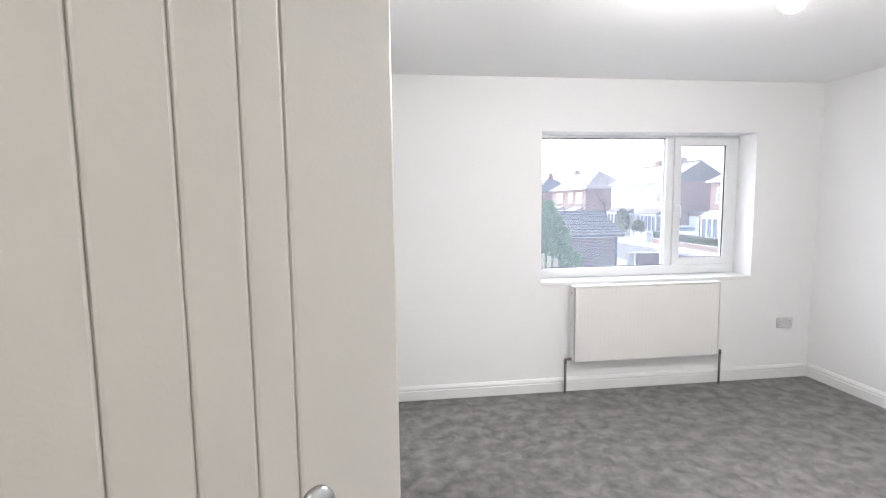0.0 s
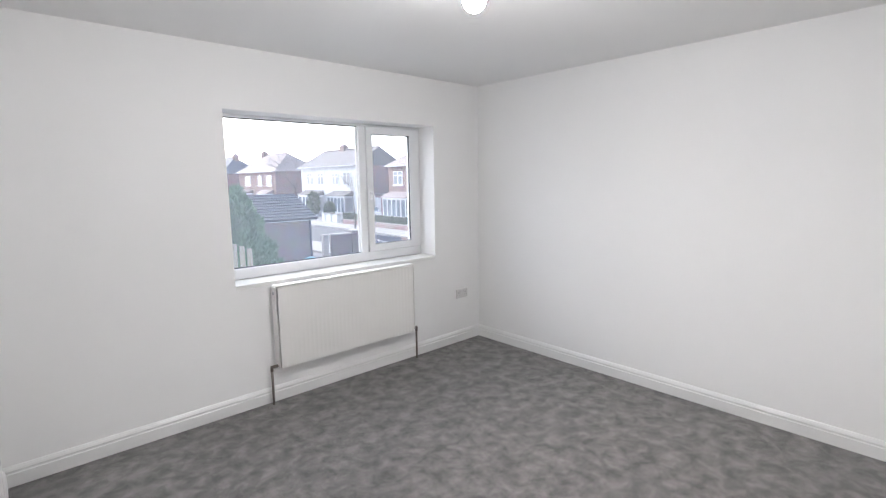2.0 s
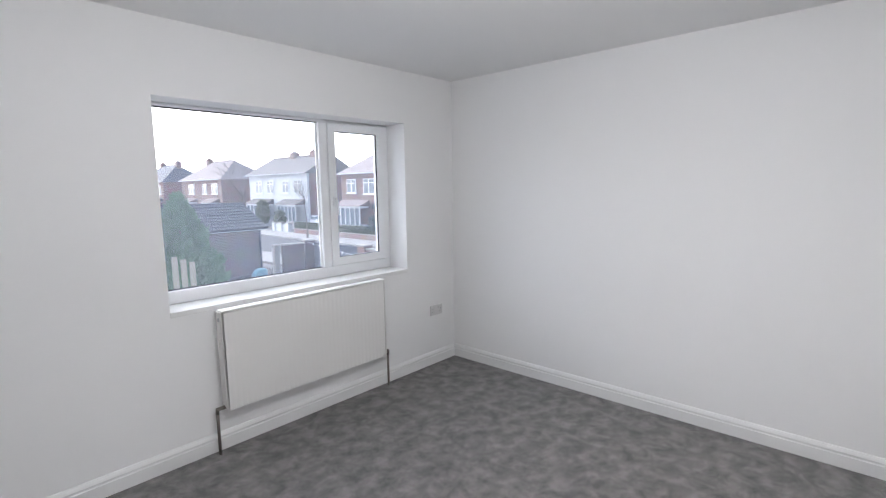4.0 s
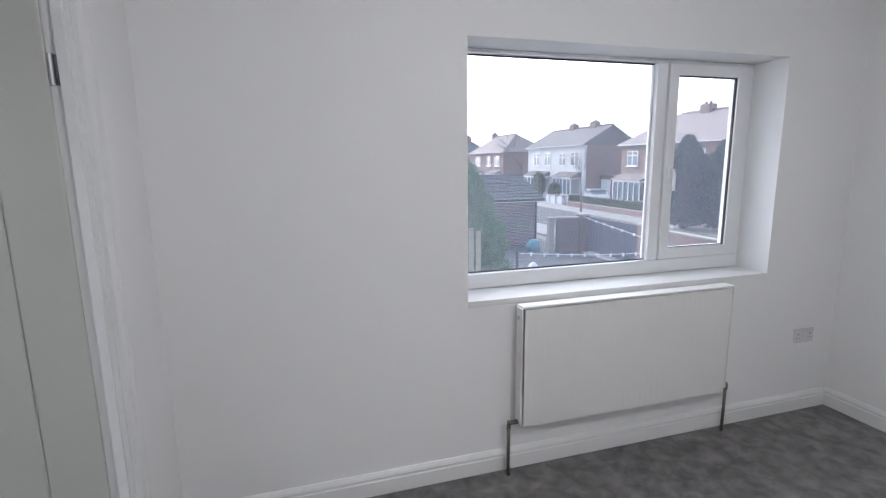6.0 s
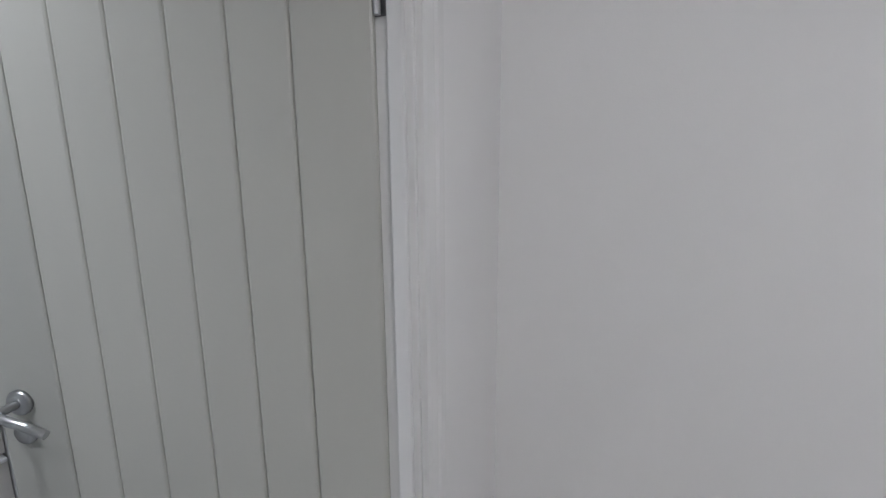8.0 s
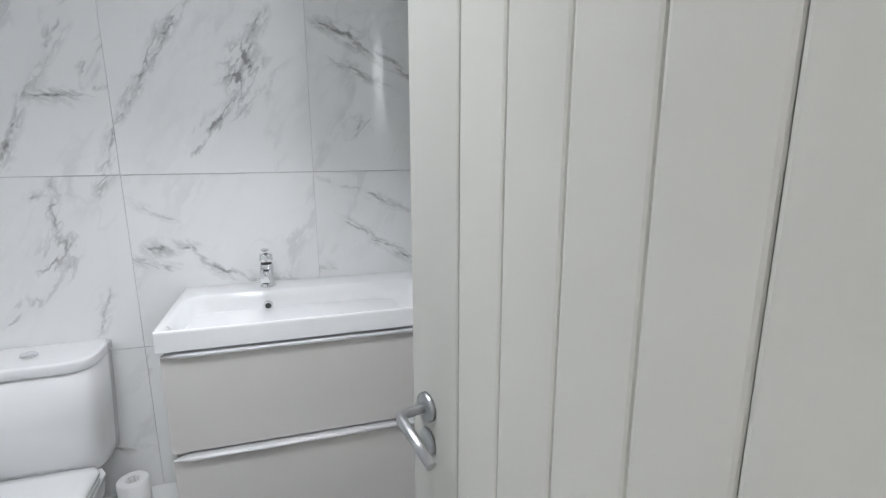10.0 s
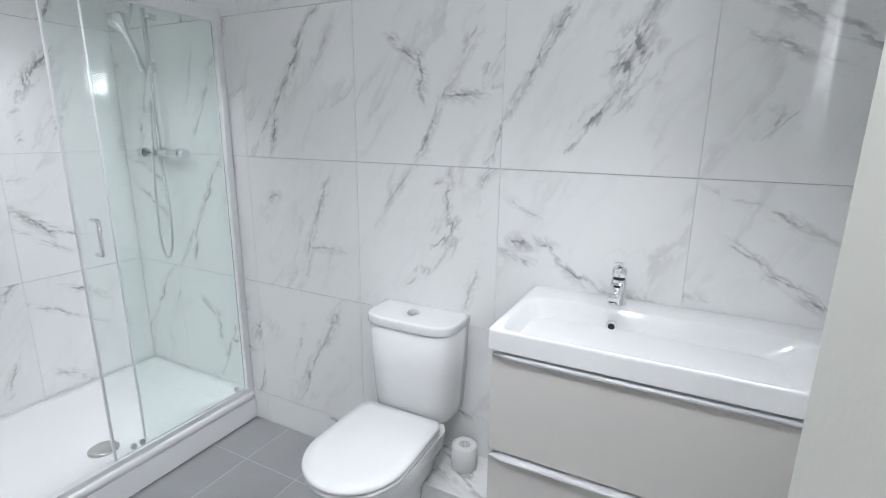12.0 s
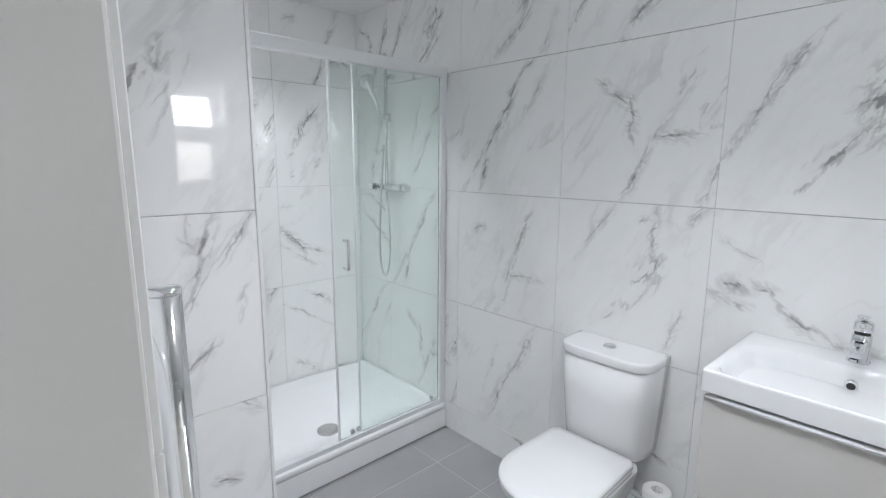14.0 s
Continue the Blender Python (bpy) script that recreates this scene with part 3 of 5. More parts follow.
def doorway_trim(name, x, y0, y1, h, sgn, thick, label):
    """Lining of an opening in a wall of constant x, with an architrave on the face that looks to +x (sgn 1)."""
    r = root(name, pose(0, 0, 0), label, "door frame", kind="structure")
    part("lining", boxes((x - thick, x, y0, y0 + 0.022, 0, h - 0.022), bev=0.002), GLOSS, r)
    part("lining", boxes((x - thick, x, y1 - 0.022, y1, 0, h - 0.022), bev=0.002), GLOSS, r)
    part("lining", boxes((x - thick, x, y0, y1, h - 0.022, h), bev=0.002), GLOSS, r)
    for yy, s in ((y0 + 0.022, 1), (y1 - 0.022, -1)):
        part("door_stop", boxes((x - thick + 0.074, x - thick + 0.100, min(yy, yy + s * 0.012), max(yy, yy + s * 0.012), 0, h - 0.022), bev=0.002), GLOSS, r)
    for m in (pose(x, y1 - 0.014, 0, 0, 0, 90), pose(x, y0 + 0.014, 0, 0, 0, 90) @ Matrix.Diagonal((-1, 1, 1, 1))):
        part("architrave", architrave_leg(h + 0.05), GLOSS, r, m=m)
    part("architrave", boxes((x, x + 0.019, y0 + 0.015, y1 - 0.015, h - 0.014, h + 0.05), bev=0.004), GLOSS, r)
    return r


doorway_trim("door_frame_1", XD1, DOOR_Y0, DOOR_Y1, DOOR_H, 1, XD1 - XD0 + 0.002, "white gloss door lining and architrave of the bathroom doorway")
for z in (0.22, 1.73):
    part("hinge_leaf", boxes((-3.612, -3.587, DOOR_Y1 - 0.0245, DOOR_Y1 - 0.0215, z - 0.038, z + 0.038), bev=0.001, seg=1), HINGE, bpy.data.objects["door_frame_1"], "dull steel hinge leaf")
f2 = root("door_frame_2", pose(0, 0, 0), "white gloss door lining of the entry doorway", "door frame", kind="structure")
for a in ((EJ - 0.022, EJ, -3.412, -3.288, 0, 2.03), (-4.07, -4.066, -3.412, -3.288, 0, 2.03), (-4.066, EJ - 0.022, -3.412, -3.288, 2.008, 2.03)):
    part("lining", boxes(a, bev=0.001), GLOSS, f2)
part("architrave", architrave_leg(2.08), GLOSS, f2, m=pose(EJ - 0.014, -3.29, 0) @ Matrix.Rotation(math.pi, 4, "Z") @ Matrix.Diagonal((-1, 1, 1, 1)))


# ---- boarded doors ----
def boarded_door(name, m, width, cuts, face, label, handle_x, hz=0.99, paint=DOORP):
    """A ledged look door of vertical boards. x runs from the hinge to the free edge; face is +1 or -1: the y side with the handle shown."""
    r = root(name, m, label, "door", kind="structure")
    t = 0.04
    edges = [0.0, *cuts, width]
    for a, b in zip(edges, edges[1:]):
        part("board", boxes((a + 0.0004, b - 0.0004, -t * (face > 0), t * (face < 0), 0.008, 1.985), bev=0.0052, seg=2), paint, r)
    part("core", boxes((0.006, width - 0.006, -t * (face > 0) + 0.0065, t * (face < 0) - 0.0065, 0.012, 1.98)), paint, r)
    part("latch_plate", boxes((width - 0.001, width + 0.001, -0.5 * t * face - 0.011, -0.5 * t * face + 0.011, 0.93, 1.05), bev=0.0005, seg=1), SATIN, r, "brushed metal latch plate")
    for z in (0.22, 1.73):
        part("hinge", tube([(-0.006, 0, z - 0.038), (-0.006, 0, z + 0.038)], 0.006, 10), SATIN, r, "brushed steel butt hinge")
    h = part("handle", lathe([(0.026, 0), (0.026, 0.006), (0.023, 0.010), (0.010, 0.011)], 28), SATIN, r, "satin nickel lever handle on round rose", True, pose(handle_x, 0, hz, -90 * face))
    part("keyhole_rose", lathe([(0.024, 0), (0.024, 0.005), (0.021, 0.009), (0.006, 0.009)], 28), SATIN, r, "", True, pose(handle_x, 0, hz - 0.065, -90 * face))
    lever = tube([(0, 0, 0), (0, 0.02 * face, 0), (0, 0.045 * face, 0), (-0.004, 0.054 * face, 0.0), (-0.015, 0.058 * face, -0.002), (-0.06, 0.058 * face, -0.012), (-0.105, 0.056 * face, -0.030)], [0.0085, 0.0085, 0.0085, 0.0095, 0.0095, 0.009, 0.0085], 14)
    part("lever", lever, SATIN, r, "", True, pose(handle_x, 0, hz))
    return r


X1 = Vector((-0.733, -0.201, 0)).normalized()
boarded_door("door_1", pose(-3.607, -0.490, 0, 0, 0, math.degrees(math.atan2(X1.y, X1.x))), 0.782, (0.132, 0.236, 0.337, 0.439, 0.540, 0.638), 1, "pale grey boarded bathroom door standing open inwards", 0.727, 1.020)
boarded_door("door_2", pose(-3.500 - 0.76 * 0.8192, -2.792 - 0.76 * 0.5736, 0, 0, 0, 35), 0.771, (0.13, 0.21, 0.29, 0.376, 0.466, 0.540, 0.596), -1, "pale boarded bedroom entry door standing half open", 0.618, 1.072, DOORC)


# ---- bedroom window ----
def window(name, x0, x1, z0, z1, y, mullion, label):
    """A white plastic window: a fixed light and a narrow side-hung casement, front face at y."""
    r = root(name, pose(0, 0, 0), label, "window", kind="structure")
    d = 0.06
    fr = 0.055
    for a in ((x0, x1, y, y + d, z0, z0 + 0.075), (x0, x1, y, y + d, z1 - 0.020, z1), (x0, x0 + fr, y, y + d, z0 + 0.075, z1 - 0.020), (x1 - fr, x1, y, y + d, z0 + 0.075, z1 - 0.020), (mullion - 0.032, mullion + 0.032, y, y + d, z0 + 0.075, z1 - 0.020)):
        part("window_frame", boxes(a, bev=0.004), UPVC, r)
    zb, zt = z0 + 0.075, z1 - 0.020
    part("pane", boxes((x0 + fr - 0.004, mullion - 0.030, y + 0.040, y + 0.044, zb - 0.004, zt + 0.004)), PANE, r).visible_shadow = False
    for a in ((x0 + fr, mullion - 0.032, y + 0.026, y + 0.039, zb, zb + 0.006), (x0 + fr, mullion - 0.032, y + 0.026, y + 0.039, zt - 0.007, zt), (x0 + fr, x0 + fr + 0.012, y + 0.026, y + 0.039, zb + 0.006, zt - 0.007), (mullion - 0.044, mullion - 0.032, y + 0.026, y + 0.039, zb + 0.006, zt - 0.007)):
        part("glazing_bead", boxes(a, bev=0.003, seg=1), RUBBER if a[5] - a[4] < 0.02 else UPVC, r)
    c0, c1 = mullion + 0.036, x1 - fr - 0.004
    cas = part("casement", boxes((c0, c1, y - 0.012, y + 0.04, zb + 0.004, zb + 0.062), (c0, c1, y - 0.012, y + 0.04, zt - 0.058, zt - 0.002), (c0, c0 + 0.058, y - 0.012, y + 0.04, zb + 0.062, zt - 0.058), (c1 - 0.058, c1, y - 0.012, y + 0.04, zb + 0.062, zt - 0.058)), UPVC, r, "white side-hung opening casement")
    part("casement_pane", boxes((c0 + 0.054, c1 - 0.054, y + 0.016, y + 0.020, zb + 0.058, zt - 0.054)), PANE, cas).visible_shadow = False
    part("casement_gasket", boxes((c0 + 0.056, c1 - 0.056, y - 0.002, y + 0.010, zb + 0.060, zb + 0.066), (c0 + 0.056, c1 - 0.056, y - 0.002, y + 0.010, zt - 0.064, zt - 0.056), (c1 - 0.064, c1 - 0.056, y - 0.002, y + 0.010, zb + 0.066, zt - 0.064)), RUBBER, cas)
    hz = 0.5 * (z0 + z1) - 0.02
    hb = part("window_handle", boxes((c0 + 0.018, c0 + 0.040, y - 0.030, y - 0.012, hz - 0.03, hz + 0.04), bev=0.006), UPVC, cas, "white plastic window handle", True)
    hb2 = tube([(c0 + 0.029, y - 0.030, hz + 0.02), (c0 + 0.029, y - 0.048, hz + 0.02), (c0 + 0.032, y - 0.052, hz), (c0 + 0.036, y - 0.050, hz - 0.09)], [0.008, 0.008, 0.009, 0.007], 10)
    part("window_lever", hb2, UPVC, cas, "", True)
    return r


window("window_1", WX0, WX1, WZ0, WZ1, 0.20, -1.165, "white plastic double window with a narrow opening casement")
setting("window_sill", boxes((WX0 - 0.0, WX1 + 0.0, -0.004, 0.20, WZ0 - 0.030, WZ0), bev=0.004), GLOSS, "white gloss window board", "window sill")

# ---- radiator ----
rad = root("radiator", pose(-1.49, 0, 0.245), "white ribbed panel radiator under the window", "radiator")
RW = 0.60
bm = bmesh.new()
ys = []
n = 35
for k in range(n + 1):
    x = -RW + 0.012 + (2 * RW - 0.024) * k / n
    ys += [(x, -0.100), (x + 0.007, -0.0994), (x + 0.015, -0.0994), (x + 0.022, -0.100)] if k < n else [(x, -0.100)]
top = [bm.verts.new((x, y, 0.585)) for x, y in ys]
low = [bm.verts.new((x, y, 0.015)) for x, y in ys]
bk = [bm.verts.new((x, -0.085, z)) for x, z in ((RW - 0.012, 0.585), (-RW + 0.012, 0.585), (RW - 0.012, 0.015), (-RW + 0.012, 0.015))]
for k in range(len(ys) - 1):
    bm.faces.new((low[k], low[k + 1], top[k + 1], top[k]))
bm.faces.new((bk[0], bk[1], bk[3], bk[2]))
bm.faces.new(top + [bk[0], bk[1]])
bm.faces.new((low + [bk[2], bk[3]])[::-1])
bm.faces.new((low[0], top[0], bk[1], bk[3]))
bm.faces.new((low[-1], bk[2], bk[0], top[-1]))
part("front_panel", bm, RADP, rad)
part("back_panel", boxes((-RW + 0.01, RW - 0.01, -0.052, -0.038, 0.01, 0.585), bev=0.004), RADP, rad)
part("top_grille", boxes((-RW, RW, -0.103, -0.036, 0.588, 0.600), bev=0.005), RADP, rad)
for s in (-1, 1):
    part("side_panel", boxes((s * RW - 0.004, s * RW + 0.004, -0.098, -0.036, 0.03, 0.590), bev=0.003), RADP, rad)
    part("bracket", boxes((s * 0.45 - 0.02, s * 0.45 + 0.02, -0.038, 0, 0.10, 0.50)), RADP, rad)
part("air_vent", tube([(-RW - 0.008, -0.07, 0.545), (-RW - 0.001, -0.07, 0.545)], 0.011, 12), SATIN, rad)
for s, zt in ((-1, 0.035), (1, 0.04)):
    xx = s * (RW + 0.045)
    part("valve", tube([(s * RW, -0.066, 0.03), (xx - s * 0.01, -0.066, 0.03), (xx, -0.062, 0.028), (xx, -0.06, 0.0)], 0.011, 12), COPPER, rad, "dull metal radiator valve", True)
    part("pipe", tube([(xx, -0.06, -0.245), (xx, -0.06, zt)], 0.0085, 10), COPPER, rad, "dark pipe down to the floor", True)

# ---- double socket ----
so = root("socket", pose(-0.236, 0, 0.465), "white plastic double wall socket", "socket")
part("plate", boxes((-0.073, 0.073, -0.010, 0, -0.043, 0.043), bev=0.004), PLASTIC, so, smooth=False)
for s in (-1, 1):
    part("switch", boxes((s * 0.022 - 0.006, s * 0.022 + 0.006, -0.013, -0.009, 0.012, 0.030), bev=0.0015, seg=1), PLASTIC, so)
    part("pin_holes", boxes((s * 0.045 - 0.003, s * 0.045 + 0.003, -0.0105, -0.0095, 0.006, 0.014), (s * 0.045 - 0.014, s * 0.045 - 0.007, -0.0105, -0.0095, -0.016, -0.012), (s * 0.045 + 0.007, s * 0.045 + 0.014, -0.0105, -0.0095, -0.016, -0.012)), DARK, so)


# ---- ceiling lights ----
def downlight(x, y, z, group):
    r = root("ceiling_light", pose(x, y, z), "round recessed ceiling downlight with white bezel, lit", "ceiling light", group)
    part("bezel", lathe([(0.035, -0.010), (0.043, -0.010), (0.046, -0.004), (0.046, 0.0), (0.035, 0.0)], 32), GLOSS, r, smooth=False)
    part("lens", lathe([(0.034, -0.006), (0.034, -0.002)], 32), GLOWB, r, "glowing lens")


pend = root("ceiling_bulb", pose(-2.10, -1.98, H - 0.03), "bare lit globe bulb on a short white ceiling flex", "light bulb")
part("ceiling_rose", lathe([(0.038, 0.016), (0.046, 0.022), (0.047, 0.030), (0.02, 0.030)], 28), GLOSS, pend, smooth=False)
part("flex", tube([(0, 0, 0.018), (0.002, 0, -0.05), (0, 0, -0.112)], 0.003, 8), GLOSS, pend)
part("lamp_holder", lathe([(0.008, -0.148), (0.018, -0.146), (0.019, -0.118), (0.010, -0.108)], 20), GLOSS, pend)
part("bulb", lathe([(0.042 * math.sin(radians(a)), -0.192 - 0.042 * math.cos(radians(a))) for a in (4, 20, 38, 56, 74, 88, 97)], 28), BULBM, pend, "glowing white globe", True)
# added shield: leaves the upper globe unlit to avoid a hot spot on the ceiling
part("bulb_light_shield", lathe([(0.042 * math.sin(radians(a)), -0.192 - 0.042 * math.cos(radians(a))) for a in (97, 112, 128, 142, 156)] + [(0.012, -0.149)], 28), GLOSS, pend, "added white shield over the top of the bulb", True)
for lx, ly in ((-4.30, -1.00), (-4.42, -1.62), (-4.56, -3.03)):
    downlight(lx, ly, BH, "bathroom downlights")
# unseen fitting, added to go with the landing fill lamp
downlight(-3.6, -4.5, H, "landing downlights")


# ---- bathroom tiles ----
tile_mesh = {}


def tile(parent, w, h, m, material=MARBLE, depth=0.010, key="wall"):
    k = (round(w, 3), round(h, 3), key, material)
    if k not in tile_mesh:
        bm = boxes((-w / 2 + 0.0005, w / 2 - 0.0005, 0, depth, -h / 2 + 0.0010, h / 2 - 0.0010))
        bmesh.ops.bevel(bm, geom=[e for e in bm.edges if all(abs(v.co.y) < 1e-6 for v in e.verts)], offset=0.0008, segments=1, affect="EDGES")
        bmesh.ops.recalc_face_normals(bm, faces=bm.faces)
        me = bpy.data.meshes.new("tile")
        bm.to_mesh(me)
        bm.free()
        me.materials.append(material)
        tile_mesh[k] = me
    return share("tile", tile_mesh[k], parent, m)


ROWS = (0.0, 0.16, 0.762, 1.360, 1.955, BH)


def tiles_on(parent, cols, place, prints, rows=ROWS, hole=None):
    """Tiles in a wall: cols are joints along the wall, place(u, z) the pose of a tile's centre, facing local -y, prints the vein print of each tile, a word for each column from the floor up."""
    for a, b, word in zip(cols, cols[1:], prints.split()):
        for c, d, letter in zip(rows, rows[1:], word):
            if hole and hole(0.5 * (a + b), 0.5 * (c + d)):
                continue
            tile(parent, abs(b - a), d - c, place(0.5 * (a + b), 0.5 * (c + d)), MARBLES[letter])


VJ = [YB, -3.25, -2.645, -2.032, -1.42, -0.812, YN]
tiles_on(bwall_v, VJ, lambda u, z: pose(XV, u, z, 0, 0, 90), "oaibd ldacf ocbae gbedf iegfc iiihk")
tiles_on(bwall_b, [XT, -4.85, XV], lambda u, z: pose(u, YB, z, 0, 0, 180), "oeadf olkjb")
tiles_on(bwall_t, [XT + 0.012, XD0], lambda u, z: pose(u, YT, z, 0, 0, 180), "gonmd")
tiles_on(bwall_r, [YB, -2.95, YT - 0.002], lambda u, z: pose(XT, u, z, 0, 0, -90), "ckbea gifdc")
tiles_on(bwall_n, [XV, BWX0, BWX1, XD0], lambda u, z: pose(u, YN, z), "ckbea oeigf dafhb", (0.0, 0.16, 0.762, BWZ0, BWZ1, BH), lambda u, z: BWX0 < u < BWX1 and BWZ0 < z < BWZ1)
tiles_on(bwall_d, [YT, -1.75, DOOR_Y0 - 0.002], lambda u, z: pose(XD0 - 0.0105, u, z, 0, 0, -90), "obaed cefab")
setting("tile_trim", boxes((XT - 0.001, XT + 0.011, YT - 0.012, YT + 0.001, 0, BH), bev=0.003), GLOSS, "white corner trim of the tiled wall", "trim")
FX = [XV, XV + 0.267, XV + 0.867, XV + 1.467, -3.5735]
FY = [YS - 0.15 + 0.09, -2.51, -2.21, -1.91, -1.61, -1.31, -1.01, -0.71, YN]
for a, b in zip(FX, FX[1:]):
    for c, d in zip(FY, FY[1:]):
        tile(bfloor, b - a - 0.004, d - c - 0.004, pose(0.5 * (a + b), 0.5 * (c + d), 0, -90, 0, 0), SLATE, 0.006, "floor")

# bathroom window: frosted, seen in the gloss of the tiles
bw = root("window_2", pose(0, 0, 0), "small white frosted bathroom window with a top light", "window", kind="structure")
FROST = glass_mat("frosted_glass")
FROST.node_tree.nodes["Principled BSDF"].inputs["Roughness"].default_value = 0.35
yw = YN + 0.14
for a in ((BWX0, BWX1, yw, yw + 0.06, BWZ0, BWZ0 + 0.05), (BWX0, BWX1, yw, yw + 0.06, BWZ1 - 0.05, BWZ1), (BWX0, BWX0 + 0.05, yw, yw + 0.06, BWZ0 + 0.05, BWZ1 - 0.05), (BWX1 - 0.05, BWX1, yw, yw + 0.06, BWZ0 + 0.05, BWZ1 - 0.05), (BWX0 + 0.05, BWX1 - 0.05, yw - 0.005, yw + 0.065, 1.63, 1.73)):
    part("window_frame", boxes(a, bev=0.004), UPVC, bw)
for z0, z1 in ((BWZ0 + 0.05, 1.63), (1.73, BWZ1 - 0.05)):
    part("pane", boxes((BWX0 + 0.05, BWX1 - 0.05, yw + 0.02, yw + 0.024, z0, z1)), FROST, bw).visible_shadow = False

# ---- vanity ----
VY0, VY1, VX1 = -1.262, -0.446, XV + 0.432
van = root("vanity_unit", pose(XV, 0, 0), "cashmere gloss wall-hung vanity unit with two handleless drawers", "vanity unit")
part("carcass", boxes((0.002, 0.405, VY0 + 0.004, VY1 - 0.002, 0.27, 0.895), bev=0.002), CASHM, van)
for z0, z1 in ((0.590, 0.888), (0.27, 0.568)):
    dr = part("drawer_front", boxes((0.409, 0.428, VY0, VY1, z0, z1), bev=0.0015), CASHM, van)
    lip = ((0.405, 0.001), (0.405, 0.014), (0.411, 0.0155), (0.437, 0.009), (0.4405, 0.003), (0.436, -0.004), (0.431, -0.004), (0.429, 0.001))
    rows = [[(0.428 + (x - 0.428) * f, y, z1 + 0.0005 + z * f) for x, z in lip] for y, f in ((VY0 + 0.001, 0.06), (VY0 + 0.020, 0.45), (VY0 + 0.042, 0.96), (VY0 + 0.050, 1.0), (VY1 - 0.004, 1.0))]
    part("drawer_grip", loft(rows), ALU, dr, "polished metal drawer grip rail with a tapered end")
# black strip: the shadow line under the basin is put into its colour
part("gap_shade_strip", boxes((0.380, 0.404, VY0 + 0.006, VY1 - 0.004, 0.8955, 0.9065)), DARK, van)

bas = root("basin", pose(XV, 0, 0), "white ceramic rectangular basin on the vanity unit", "basin")
BZ = 0.967
rings = [rrect(0.0, 0.442, VY0 - 0.008, VY1, z, 0.008, 3) for z in (0.907, 0.9085, BZ - 0.0095, BZ - 0.004)]
rings += [rrect(0.002, 0.4405, VY0 - 0.0065, VY1 - 0.002, BZ - 0.0008, 0.008, 3), rrect(0.004, 0.438, VY0 - 0.004, VY1 - 0.004, BZ, 0.010, 3), rrect(0.006, 0.434, VY0, VY1 - 0.006, BZ, 0.012, 3)]
for x0, x1, y0, y1, deep, rad_ in ((0.112, 0.430, 0.012, 0.020, 0.001, 0.050), (0.118, 0.426, 0.017, 0.030, 0.006, 0.055), (0.124, 0.421, 0.024, 0.055, 0.026, 0.060), (0.131, 0.414, 0.036, 0.120, 0.062, 0.065), (0.142, 0.404, 0.056, 0.200, 0.092, 0.065), (0.168, 0.380, 0.095, 0.300, 0.110, 0.060), (0.21, 0.34, 0.15, 0.38, 0.115, 0.050)):
    rings.append(rrect(x0, x1, VY0 + y0, VY1 - y1, BZ - deep, rad_, 3))
bm = loft(rings)
part("bowl", bm, CERAMIC, bas, smooth=True)
TY = -0.992
part("overflow_ring", tube([(0.123, TY, 0.918), (0.138, TY, 0.916)], 0.0155, 20), CHROME, bas, "chrome overflow ring", True)
part("overflow_hole", tube([(0.130, TY, 0.917), (0.1395, TY, 0.9158)], 0.010, 16), DARK, bas)
part("plug", lathe([(0.032, 0), (0.032, 0.004), (0.026, 0.008), (0.005, 0.009)], 24), CHROME, bas, "chrome basin waste", True, pose(0.27, TY, BZ - 0.1152))

tap = root("tap", pose(XV + 0.065, TY, BZ - 0.001), "chrome single-lever basin mixer tap", "tap")
part("body", lathe([(0.027, 0), (0.027, 0.005), (0.0235, 0.009), (0.0225, 0.078), (0.021, 0.082)], 28), CHROME, tap, smooth=True)
# near-black ring paints the shade and dark reflection below the lever
part("neck_shade", lathe([(0.018, 0.080), (0.018, 0.092)], 24), DARK, tap, "near-black neck ring, painted shade under the lever")
part("cartridge", lathe([(0.021, 0.090), (0.0225, 0.093), (0.0225, 0.112), (0.020, 0.118), (0.006, 0.120)], 28), CHROME, tap, smooth=True)
spout = part("spout", boxes((-0.012, 0.112, -0.016, 0.016, 0.048, 0.074), bev=0.007, seg=3), CHROME, tap, smooth=True, m=pose(0, 0, 0, 0, 4, 0))
part("aerator", tube([(0.096, 0, 0.050), (0.096, 0, 0.044)], 0.010, 16), DARK, spout, "dark aerator under the spout")
part("lever", boxes((-0.018, 0.082, -0.012, 0.012, 0.122, 0.133), bev=0.005, seg=3), CHROME, tap, smooth=True, m=pose(0, 0, 0, 0, -12, 0))

# ---- toilet ----
wc = root("toilet", pose(XV, -1.705, 0), "white close-coupled toilet with the lid down", "toilet")


def dring(x0, x1, w, z, n=10):
    """A D-shaped ring: flat back at x0, rounded to the front at x1, half-width w."""
    pts = [(x0, -w * 0.86, z), (x0 + 0.03, -w * 0.97, z)]
    cx = x1 - w * 1.05
    for k in range(2 * n + 1):
        a = radians(-90 + 180 * k / (2 * n))
        pts.append((cx + w * 1.05 * math.cos(a), w * math.sin(a), z))
    return pts + [(x0 + 0.03, w * 0.97, z), (x0, w * 0.86, z)]


def bowed(x0, x1, w, z, n=14, e=0.50):
    """A ring with a straight back at x0 and a gently bowed front at x1."""
    xc = x0 + 0.25 * (x1 - x0)
    pts = [(x0, -w, z)]
    for k in range(2 * n + 1):
        a = radians(-90 + 90 * k / n)
        c, q = max(0.0, math.cos(a)), math.sin(a)
        pts.append((xc + (x1 - xc) * c ** e, math.copysign(abs(q) ** e, q) * w, z))
    return pts + [(x0, w, z)]


